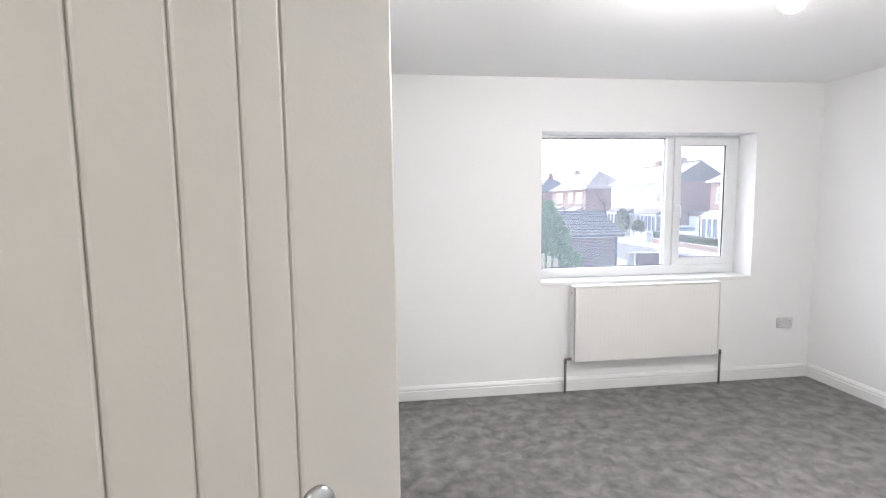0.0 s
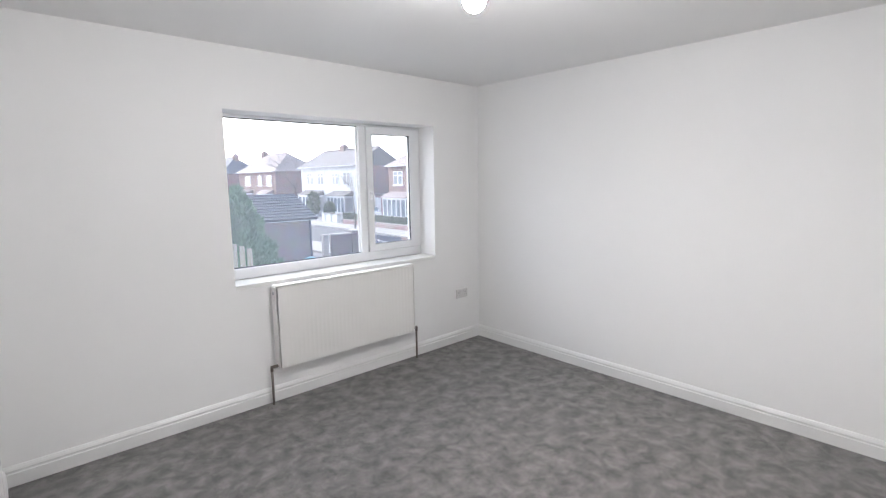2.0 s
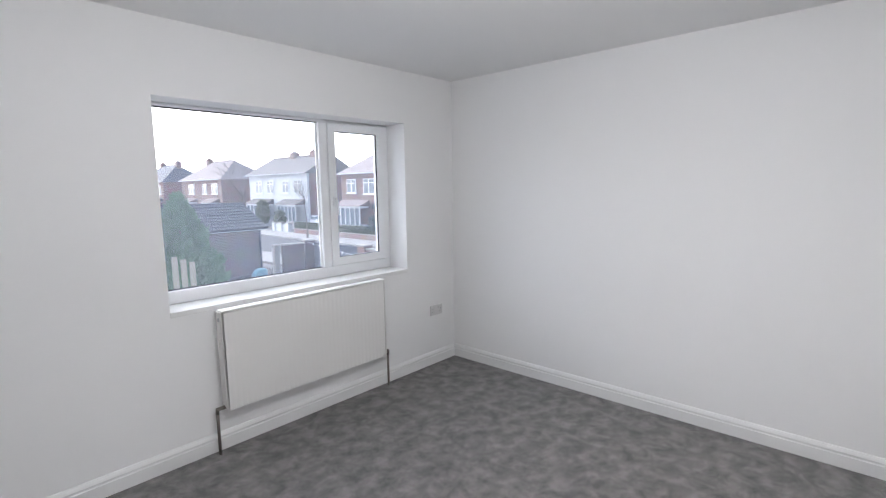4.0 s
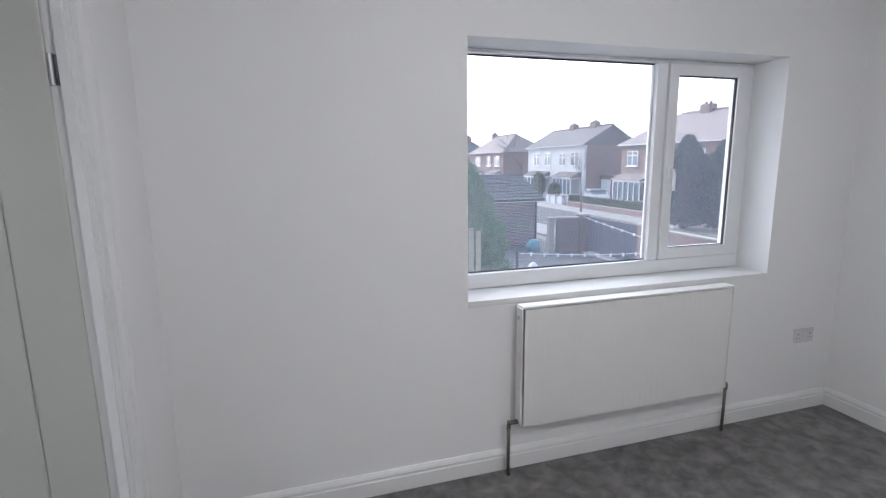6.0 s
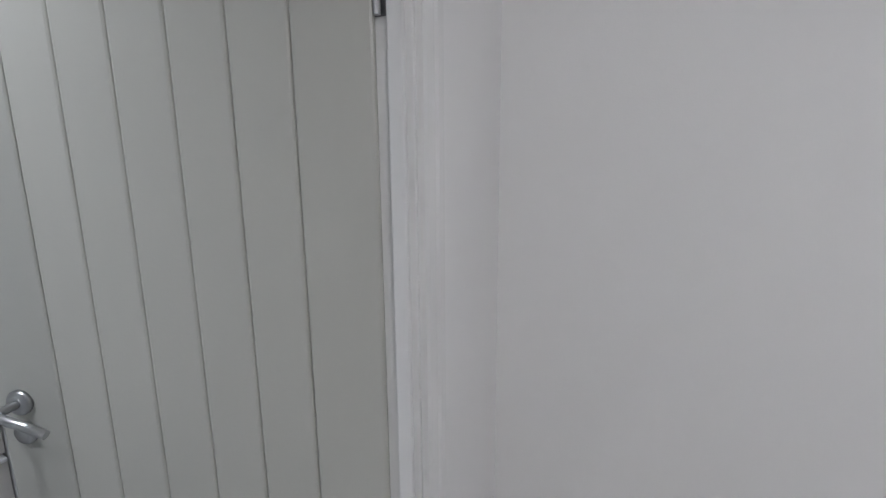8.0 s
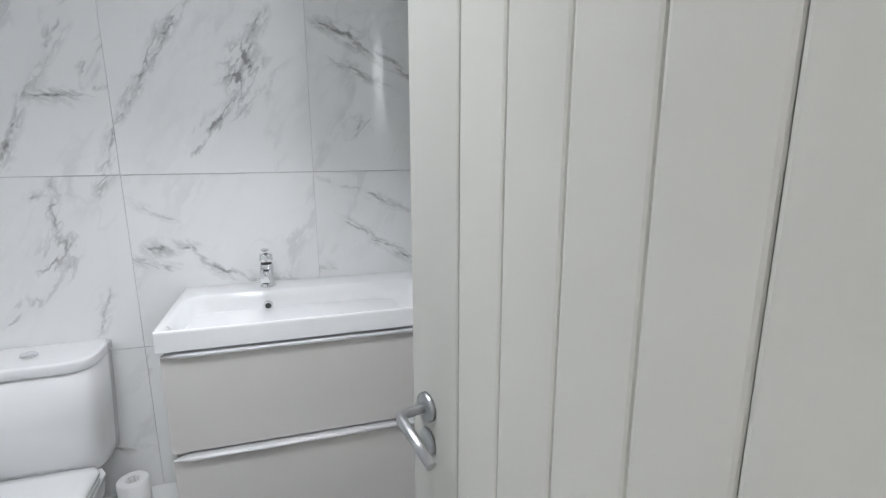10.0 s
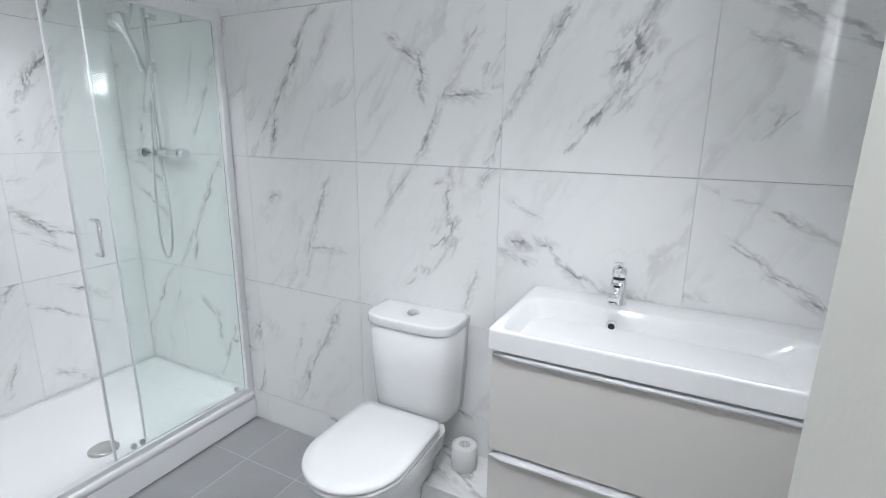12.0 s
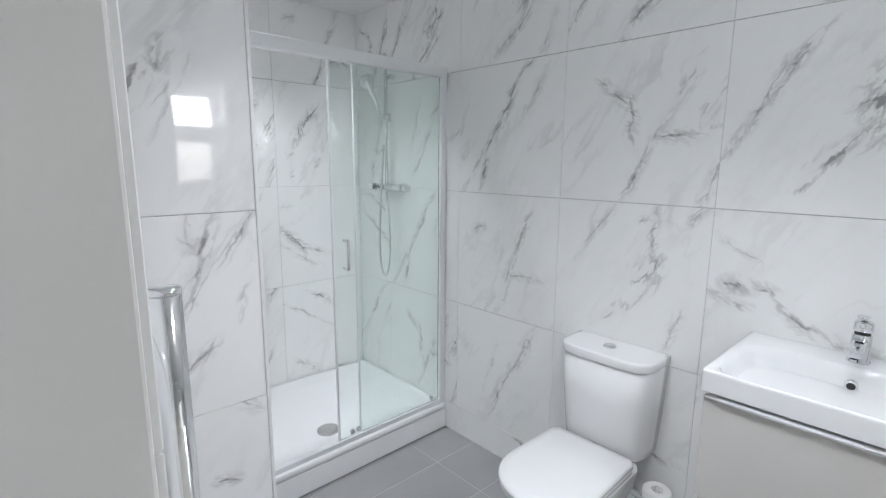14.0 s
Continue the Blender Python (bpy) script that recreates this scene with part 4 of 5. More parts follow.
cis = [bowed(0.005, 0.172 + q, 0.160 + p, z) for z, p, q in ((0.398, -0.016, -0.03), (0.402, -0.004, -0.014), (0.414, 0.004, -0.004), (0.45, 0.009, 0.002), (0.60, 0.019, 0.011), (0.7734, 0.0245, 0.016))]
part("cistern", loft(cis), CERAMIC, wc, "white ceramic cistern", True)
lid = [bowed(0.003 - 0.3 * q, 0.194 + q, 0.189 + p, z, e=0.46) for z, p, q in ((0.7735, -0.006, -0.006), (0.7745, -0.001, -0.001), (0.7765, 0, 0), (0.8000, 0, 0), (0.8040, -0.001, -0.001), (0.8065, -0.0035, -0.0035), (0.8078, -0.008, -0.008), (0.8082, -0.014, -0.014))]
cl = part("cistern_lid", loft(lid), CERAMIC, wc, smooth=True)
part("flush_button", lathe([(0.024, 0), (0.024, 0.005), (0.021, 0.009), (0.004, 0.010)], 24), CHROME, cl, "chrome flush button", True, pose(0.100, -0.005, 0.8086))
pan = [dring(0.12 + d, 0.46 + f, 0.105 + w, z) for z, d, f, w in ((0.0, 0.02, -0.02, 0.0), (0.05, 0.02, -0.02, 0.0), (0.20, 0.02, 0.02, 0.015), (0.33, 0.02, 0.13, 0.06), (0.395, 0.02, 0.165, 0.072), (0.405, 0.02, 0.165, 0.072))]
part("pan", loft(pan), CERAMIC, wc, "white ceramic pan", True)
part("seat", loft([dring(0.19, 0.645, 0.174, 0.407), dring(0.186, 0.65, 0.178, 0.412), dring(0.186, 0.65, 0.178, 0.420), dring(0.19, 0.646, 0.174, 0.424)]), SEATP, wc, "", True)
part("lid", loft([dring(0.188, 0.648, 0.175, 0.4265), dring(0.184, 0.653, 0.180, 0.432), dring(0.184, 0.653, 0.180, 0.440), dring(0.190, 0.646, 0.173, 0.447), dring(0.22, 0.61, 0.145, 0.450)]), SEATP, wc, "closed white seat lid", True)
for s in (-1, 1):
    part("lid_hinge", tube([(0.192, s * 0.075 - 0.02, 0.43), (0.192, s * 0.075 + 0.02, 0.43)], 0.011, 12), CHROME, wc, "", True)

# ---- low pipe boxing with a roll on it ----
LX, LZ = 0.245, 0.21
box_in = setting("pipe_boxing", boxes((XV - 0.001, XV + LX - 0.011, -1.62, YN + 0.005, 0.0, LZ - 0.011)), GROUT, "low tiled pipe boxing between toilet and basin", "boxing")
for a, b in ((-1.62, -1.262), (-1.262, -0.812), (-0.812, YN)):
    tile(box_in, b - a, LZ, pose(XV + LX, 0.5 * (a + b), LZ / 2, 0, 0, 90), key="ledge")
    tile(box_in, LX, b - a, pose(XV + LX / 2, 0.5 * (a + b), LZ, -90, 0, 0), key="ledge_top")
part("edge_trim", boxes((XV + LX - 0.009, XV + LX + 0.002, -1.62, YN, LZ - 0.009, LZ + 0.002), bev=0.002), GLOSS, box_in, "white edge trim")
roll = root("toilet_roll", pose(XV + 0.085, -1.49, LZ), "half-used white toilet roll standing on the tiled ledge", "toilet roll")
bm = bmesh.new()
R0, R1, RH = 0.020, 0.050, 0.10
rg = []
for rr, z in ((R0, 0.004), (R1 - 0.004, 0), (R1, 0.004), (R1, RH - 0.004), (R1 - 0.004, RH), (R0 + 0.003, RH), (R0, RH - 0.003)):
    rg.append([bm.verts.new((rr * math.cos(k * math.pi / 14), rr * math.sin(k * math.pi / 14), z)) for k in range(28)])
for a, b in zip(rg, rg[1:] + rg[:1]):
    for k in range(28):
        bm.faces.new((a[k], a[(k + 1) % 28], b[(k + 1) % 28], b[k]))
part("paper", bm, PAPER, roll, smooth=True)
part("core", tube([(0, 0, 0.004), (0, 0, RH - 0.002)], 0.0202, 20, False), CARD, roll, "brown cardboard core", True)

# ---- towel rail on the door wall ----
rail = root("towel_rail", pose(-3.755, -1.475, 0), "chrome ladder towel rail beside the doorway", "towel rail")
for yy in (0.0, -0.46):
    po = part("upright", tube([(0, yy, 0.42), (0, yy, 1.352)], 0.0195, 24), CHROME, rail, "", True)
    part("end_cap", lathe([(0.020, 0), (0.0205, 0.004), (0.0195, 0.007), (0.006, 0.0085)], 24), CHROME, po, "", True, pose(0, yy, 1.352))
    for z in (0.62, 1.20):
        part("bracket", tube([(0.0, yy - 0.03 * (1 if yy == 0 else -1), z), (0.117, yy - 0.03 * (1 if yy == 0 else -1), z)], 0.013, 14), CHROME, po, "", True)
for k, z in enumerate((0.50, 0.55, 0.60, 0.65, 0.70, 0.82, 0.87, 0.92, 0.97, 1.02, 1.14, 1.18, 1.22, 1.26, 1.30)):
    part("rung", tube([(0.004, -0.0, z), (0.004, -0.46, z)], 0.0105, 14), CHROME, rail, "", True)

# ---- shower ----
tray = root("shower_tray", pose(0, 0, 0), "white acrylic shower tray on a raised plinth", "shower tray")
TZ = 0.150
part("plinth", boxes((XV + 0.001, XT - 0.001, YS + 0.002, YS + 0.0292, 0.004, TZ - 0.0358), bev=0.0015), ACRYL, tray, "white tray panel")
o = (XV + 0.0005, XT - 0.0005, YB + 0.0005, YS + 0.030)
rg = [rrect(o[0], o[1], o[2], o[3], z, 0.012, 4) for z in (TZ - 0.035, TZ - 0.005)]
rg.append(rrect(o[0] + 0.004, o[1] - 0.004, o[2] + 0.004, o[3] - 0.004, TZ, 0.012, 4))
rg += [rrect(o[0] + 0.045, o[1] - 0.045, o[2] + 0.045, o[3] - 0.075, TZ - 0.001, 0.03, 4), rrect(o[0] + 0.065, o[1] - 0.065, o[2] + 0.065, o[3] - 0.095, TZ - 0.028, 0.04, 4), rrect(o[0] + 0.35, o[1] - 0.35, o[2] + 0.25, o[3] - 0.25, TZ - 0.032, 0.08, 4)]
ob = part("basin", loft(rg), ACRYL, tray, smooth=True)
part("waste_cover", lathe([(0.058, 0), (0.058, 0.006), (0.050, 0.011), (0.01, 0.013)], 28), WASTE, tray, "round grey waste cover", True, pose(XV + 0.625, -2.965, TZ - 0.031))

scr = root("shower_screen", pose(0, 0, 0), "chrome-framed sliding glass shower door", "shower screen")
ST = 1.985
part("top_rail", boxes((XV + 0.03, XT - 0.001, YS - 0.022, YS + 0.022, ST - 0.052, ST), bev=0.004), ALU, scr)
part("bottom_rail", boxes((XV + 0.03, XT - 0.001, YS - 0.020, YS + 0.016, TZ, TZ + 0.024), bev=0.003), ALU, scr)
part("wall_profile", boxes((XV + 0.001, XV + 0.034, YS - 0.018, YS + 0.018, TZ, ST), bev=0.003), ALU, scr)
part("wall_profile", boxes((XT - 0.034, XT - 0.002, YS - 0.018, YS + 0.018, TZ, ST - 0.053), bev=0.003), ALU, scr)
fp = part("fixed_panel", boxes((XV + 0.034, XV + 0.555, YS - 0.013, YS - 0.007, TZ + 0.024, ST - 0.052)), SHGLASS, scr, "clear fixed glass panel")
fp.visible_shadow = False
part("panel_edge", boxes((XV + 0.551, XV + 0.558, YS - 0.016, YS - 0.004, TZ + 0.024, ST - 0.052), bev=0.002), ALU, fp)
sd = part("sliding_door", boxes((XV + 0.045, XV + 0.688, YS + 0.004, YS + 0.010, TZ + 0.03, ST - 0.056)), SHGLASS, scr, "clear sliding glass door")
sd.visible_shadow = False
part("door_edge", boxes((XV + 0.681, XV + 0.690, YS + 0.001, YS + 0.014, TZ + 0.03, ST - 0.056), bev=0.002), ALU, sd)
part("door_handle", tube([(XV + 0.632, YS + 0.010, 1.155), (XV + 0.632, YS + 0.042, 1.155), (XV + 0.632, YS + 0.048, 1.148), (XV + 0.632, YS + 0.048, 1.032), (XV + 0.632, YS + 0.042, 1.025), (XV + 0.632, YS + 0.010, 1.025)], 0.0075, 12), CHROME, sd, "slim chrome door handle", True)
for xx in (0.58, 0.615, 0.10):
    part("roller", tube([(XV + xx, YS + 0.010, TZ + 0.055), (XV + xx, YS + 0.020, TZ + 0.055)], 0.012, 14), CHROME, sd, "", True)

sh = root("shower_mixer", pose(XV, -3.16, 0), "chrome bar shower mixer with riser rail and hand shower", "shower")
part("riser", tube([(0.055, -0.04, 1.36), (0.055, -0.04, 2.02)], 0.0105, 14), CHROME, sh, "", True)
part("bar_valve", tube([(0.055, -0.15, 1.36), (0.055, 0.11, 1.36)], 0.019, 18), CHROME, sh, "", True)
for yy in (-0.175, 0.135):
    part("knob", tube([(0.055, yy - 0.02, 1.36), (0.055, yy + 0.02, 1.36)], 0.023, 18), CHROME, sh, "", True)
for yy in (-0.09, 0.05):
    part("inlet", tube([(0.0, yy, 1.36), (0.05, yy, 1.36)], [0.028, 0.016], 18), CHROME, sh, "", True)
part("slider", tube([(0.045, -0.04, 1.735), (0.045, -0.04, 1.785)], 0.021, 16), CHROME, sh, "", True)
part("top_bracket", tube([(0.0, -0.04, 1.99), (0.055, -0.04, 1.99)], 0.014, 14), CHROME, sh, "", True)
part("hand_shower", tube([(0.085, -0.045, 1.74), (0.10, -0.07, 1.84), (0.115, -0.10, 1.915), (0.125, -0.12, 1.955), (0.120, -0.135, 1.975)], [0.011, 0.012, 0.015, 0.045, 0.040], 18), CHROME, sh, "chrome hand shower head", True)
hp = []
for k in range(25):
    a = k / 24
    hp.append((0.07 + 0.02 * math.sin(a * math.pi), -0.02 - 0.03 * a + (0.055 * math.sin(2 * math.pi * a) * (1 - 0.5 * a)), 1.34 - 0.60 * math.sin(math.pi * min(1, a * 0.94)) + 0.38 * a * a))
part("hose", tube(hp, 0.007, 10), CHROME, sh, "chrome spiral hose", True)
setting("wall_north_reveal", boxes((WX0 + 0.0, WX1, 0.26, 0.299, WZ0 - 0.029, WZ0 + 0.002)), UPVC, "white outer window sill", "window sill")

# ---- outdoors: one storey down ----
G = -2.70
setting("ground", boxes((-300, 300, -300, 500, G - 0.3, G - 0.05)), CONC, "pale concrete yard and ground beyond", "ground")
setting("wall_lower_storey", boxes((-5.6, 0.12, -5.1, 0.29, G - 0.05, -0.121)), REDBR, "brick wall of the storey below", "wall")
setting("yard", boxes((-3.0, 9.7, 0.6, 26.0, G - 0.05, G - 0.02)), TARMAC, "dark worn tarmac back yard", "yard")
setting("lawn_kerb", boxes((5.25, 9.45, 14.02, 14.16, G - 0.05, G + 0.05), (9.45, 9.6, 5.0, 17.4, G - 0.05, G + 0.05), (5.25, 5.39, 5.0, 14.02, G - 0.05, G + 0.04), bev=0.01), STONE, "pale stone edging round the lawn", "kerb")
setting("lawn", boxes((5.4, 9.44, 5.0, 14.0, G - 0.05, G + 0.02)), GRASS, "small mown green lawn", "lawn")


def oriented(a, b):
    """A pose at a with x running to b, and the distance."""
    d = Vector((b[0] - a[0], b[1] - a[1]))
    return pose(a[0], a[1], G, 0, 0, math.degrees(math.atan2(d.y, d.x))), d.length


def garden_wall(name, a, b, h, material, label, posts=()):
    m, length = oriented(a, b)
    r = root(name, m, label, "garden wall", kind="structure")
    part("brickwork", boxes((0, length, -0.11, 0.11, -0.05, h)), material, r)
    part("coping", boxes((-0.02, length + 0.02, -0.15, 0.15, h, h + 0.06), bev=0.015), STONE, r)
    for p in posts:
        po = part("pier", boxes((p - 0.23, p + 0.23, -0.23, 0.23, -0.05, h + 0.12)), material, r)
        part("pier_cap", boxes((p - 0.27, p + 0.27, -0.27, 0.27, h + 0.12, h + 0.20), bev=0.02), STONE, po)
    return r


garden_wall("garden_wall", (8.45, 18.0), (9.72, 17.75), 1.58, DARKBR, "dark brick garden wall beside the garage", (1.27,))
garden_wall("garden_wall", (10.0, 14.0), (10.08, 6.0), 1.56, REDBR, "red brick garden wall with stone coping", (0.2, 4.2))
pillar = root("stone_pillar", pose(8.2, 18.1, G), "pale weathered stone gate pillar", "pillar", kind="structure")
for k in range(7):
    part("stone", boxes((-0.13 - 0.006 * (k % 2), 0.13 + 0.005 * (k % 3), -0.13, 0.13, 0.235 * k - 0.02, 0.235 * k + 0.208), bev=0.014, seg=1), STONE, pillar)
gm, gl = oriented((9.86, 17.6), (9.97, 14.25))
gate = root("yard_gate", gm, "dark grey boarded double yard gate", "gate")
for k in range(16):
    part("gate_board", boxes((gl * k / 16 + 0.006, gl * (k + 1) / 16 - 0.006, -0.02, 0.02, 0.06, 1.62), bev=0.004, seg=1), GATEP, gate)
for z in (0.3, 1.35):
    part("gate_rail", boxes((0, gl, 0.02, 0.06, z, z + 0.1)), GATEP, gate)

setting("road", boxes((12.6, 18.6, -20, 120, G - 0.05, G - 0.01)), ASPH, "grey asphalt residential road", "road")
for x0, x1 in ((10.4, 12.6), (18.6, 21.1)):
    setting("pavement", boxes((x0, x1, -20, 120, G - 0.05, G + 0.08)), PAVE, "pale paved footway with a kerb", "pavement")


def scatter(n, inside, size, seed, flat=0.0):
    """n small leaf blades filling a shape; inside(rng) gives a point and an outward way."""
    rng = random.Random(seed)
    vs, fs = [], []
    for _ in range(n):
        p, out = inside(rng)
        out = (out + Vector((rng.uniform(-1, 1), rng.uniform(-1, 1), rng.uniform(-0.6, 1))) * 0.7).normalized()
        s = size * rng.uniform(0.6, 1.5)
        side = out.orthogonal().normalized()
        side.rotate(Matrix.Rotation(rng.uniform(0, 6.28), 3, out))
        i = len(vs)
        vs += [p - side * s * 0.35, p + out * s * 0.55 + side * s * 0.1, p + out * s, p + side * s * 0.35]
        fs.append((i, i + 1, i + 2, i + 3))
    return vs, fs


def leafy(name, vs, fs, material, parent, label=""):
    me = bpy.data.meshes.new(name)
    me.from_pydata([tuple(v) for v in vs], [], fs)
    me.materials.append(material)
    ob = new(name, me)
    ob.parent = parent
    return tagged(ob, label)


def conifer(x, y, h, r, material, seed, label, broad=0.75, n=5200):
    t = root("conifer_tree", pose(x, y, G), label, "tree")
    part("trunk", tube([(0, 0, -0.05), (0.03, 0.02, h * 0.4), (0, 0, h * 0.9)], [r * 0.09, r * 0.06, 0.02], 8), BARK, t, "brown trunk")

    def inside(rng):
        a = rng.random() ** 0.75
        lump = 0.86 + 0.14 * math.sin(a * 37 + seed) * math.sin(a * 11)
        prof = (min(1.0, (1 - a) * 1.3) ** broad) * min(1.0, 0.42 + a * 2.4)
        th = rng.uniform(0, 2 * math.pi)
        fold = 0.82 + 0.18 * math.sin(th * 5 + a * 9 + seed)
        q = r * prof * lump * fold * (0.55 + 0.45 * rng.random() ** 0.35)
        return Vector((q * math.cos(th), q * math.sin(th), h * (0.04 + 0.96 * a))), Vector((math.cos(th), math.sin(th), 1.4))

    leafy("crown", *scatter(n, inside, 0.048 * h ** 0.8, seed), material, t, "dense feathery crown")


conifer(0.7, 8.4, 4.05, 1.55, CONIFG, 3, "bright green garden conifer near the window", n=12000)
conifer(19.3, 21.9, 5.5, 2.3, CONIF, 5, "tall dark conifer at the roadside", 0.6, n=14000)
conifer(20.4, 20.0, 5.3, 2.5, CONIF, 9, "tall dark conifer at the roadside", 0.6, n=14000)
conifer(19.6, 15.6, 6.0, 1.7, CONIF, 12, "tall dark conifer at the roadside", n=5000)
for hx, hy, hh, rr in ((23.0, 47.5, 3.1, 0.75), (23.0, 44.0, 2.0, 0.6)):
    b = root("bush", pose(hx, hy, G), "rounded evergreen front garden bush", "bush")
    part("stem", tube([(0, 0, -0.05), (0, 0, hh * 0.7)], 0.06, 6), BARK, b)
    leafy("crown", *scatter(1500, lambda rng: ((lambda v: (Vector((v.x * rr, v.y * rr, hh * 0.55 + v.z * hh * 0.45)), v))(Vector((rng.gauss(0, 1), rng.gauss(0, 1), rng.gauss(0, 1))).normalized() * (0.6 + 0.4 * rng.random()))), 0.22, int(hx)), HEDGE, b)
hd = root("hedge", pose(0, 0, G), "clipped brown-green front hedge along the pavement", "hedge")
part("hedge_core", boxes((21.3, 22.0, 24.5, 38.2, 0.0, 1.02)), HEDGE, hd)
leafy("hedge_leaves", *scatter(9000, lambda rng: (Vector((rng.choice((21.25, 21.3, rng.uniform(21.25, 22.05))), rng.uniform(24.4, 38.3), 1.06 * rng.random() ** 0.6)), Vector((-0.6, 0, 0.6))), 0.13, 77), HEDGE, hd)
garden_wall("garden_wall", (21.4, 42.3), (21.4, 39.3), 0.75, RENDER, "low white rendered front wall with piers", (0.25, 1.5, 2.75))
garden_wall("garden_wall", (21.15, 38.0), (21.15, 24.4), 0.45, REDBR, "low red brick front wall below the hedge")


# ---- garage ----
ga = root("garage", pose(8.75, 20.5, G, 0, 0, 180), "low dark brick garage with a grey tiled roof", "garage")
GW, GD, GE, GR = 5.6, 4.6, 2.28, 3.40
part("wall", boxes((0, GW, -GD, 0, -0.05, GE)), BROWNBR, ga)
part("fascia", boxes((-0.25, GW + 0.25, 0.18, 0.22, GE - 0.10, GE + 0.05)), RENDER, ga)
rf = part("roof", loft([[(x, 0.25, GE), (x, -GD / 2, GR), (x, -GD - 0.25, GE), (x, -GD - 0.25, GE - 0.06), (x, -GD / 2, GR - 0.08), (x, 0.25, GE - 0.06)] for x in (-0.25, GW + 0.25)]), ROOFS, ga, "grey interlocking tile roof")
slope = math.atan2(GR - GE, GD / 2 + 0.25)
run = math.hypot(GD / 2 + 0.25, GR - GE)
bmc = loft([[(x, -0.19, 0.0), (x, 0.19, 0.0), (x, 0.19, z + 0.035), (x, -0.19, z)] for x, z in ((-0.148, 0.030), (-0.10, 0.046), (-0.05, 0.030), (0.05, 0.030), (0.10, 0.046), (0.148, 0.030))])
bmesh.ops.recalc_face_normals(bmc, faces=bmc.faces)
tm = bpy.data.meshes.new("roof_tile")
bmc.to_mesh(tm)
bmc.free()
tm.materials.append(ROOFS)
for k in range(9):
    f = (k + 0.5) / 9
    for c in range(20):
        share("roof_tile", tm, rf, Matrix.Translation((-0.10 + 0.305 * c, 0.25 - f * (GD / 2 + 0.25), GE + f * (GR - GE) + 0.006)) @ Matrix.Rotation(-slope + 0.06, 4, "X"))
part("ridge_cap", tube([(-0.25, -GD / 2, GR + 0.01), (GW + 0.25, -GD / 2, GR + 0.01)], 0.11, 10), ROOFS, rf)
part("gable", loft([[(x, 0, GE - 0.01), (x, -GD / 2, GR - 0.1), (x, -GD, GE - 0.01)] for x in (0.01, GW - 0.01)]), BROWNBR, ga)
part("rainwater_pipe", tube([(0.1, 0.06, 0), (0.1, 0.06, GE)], 0.045, 8), GATEP, ga)


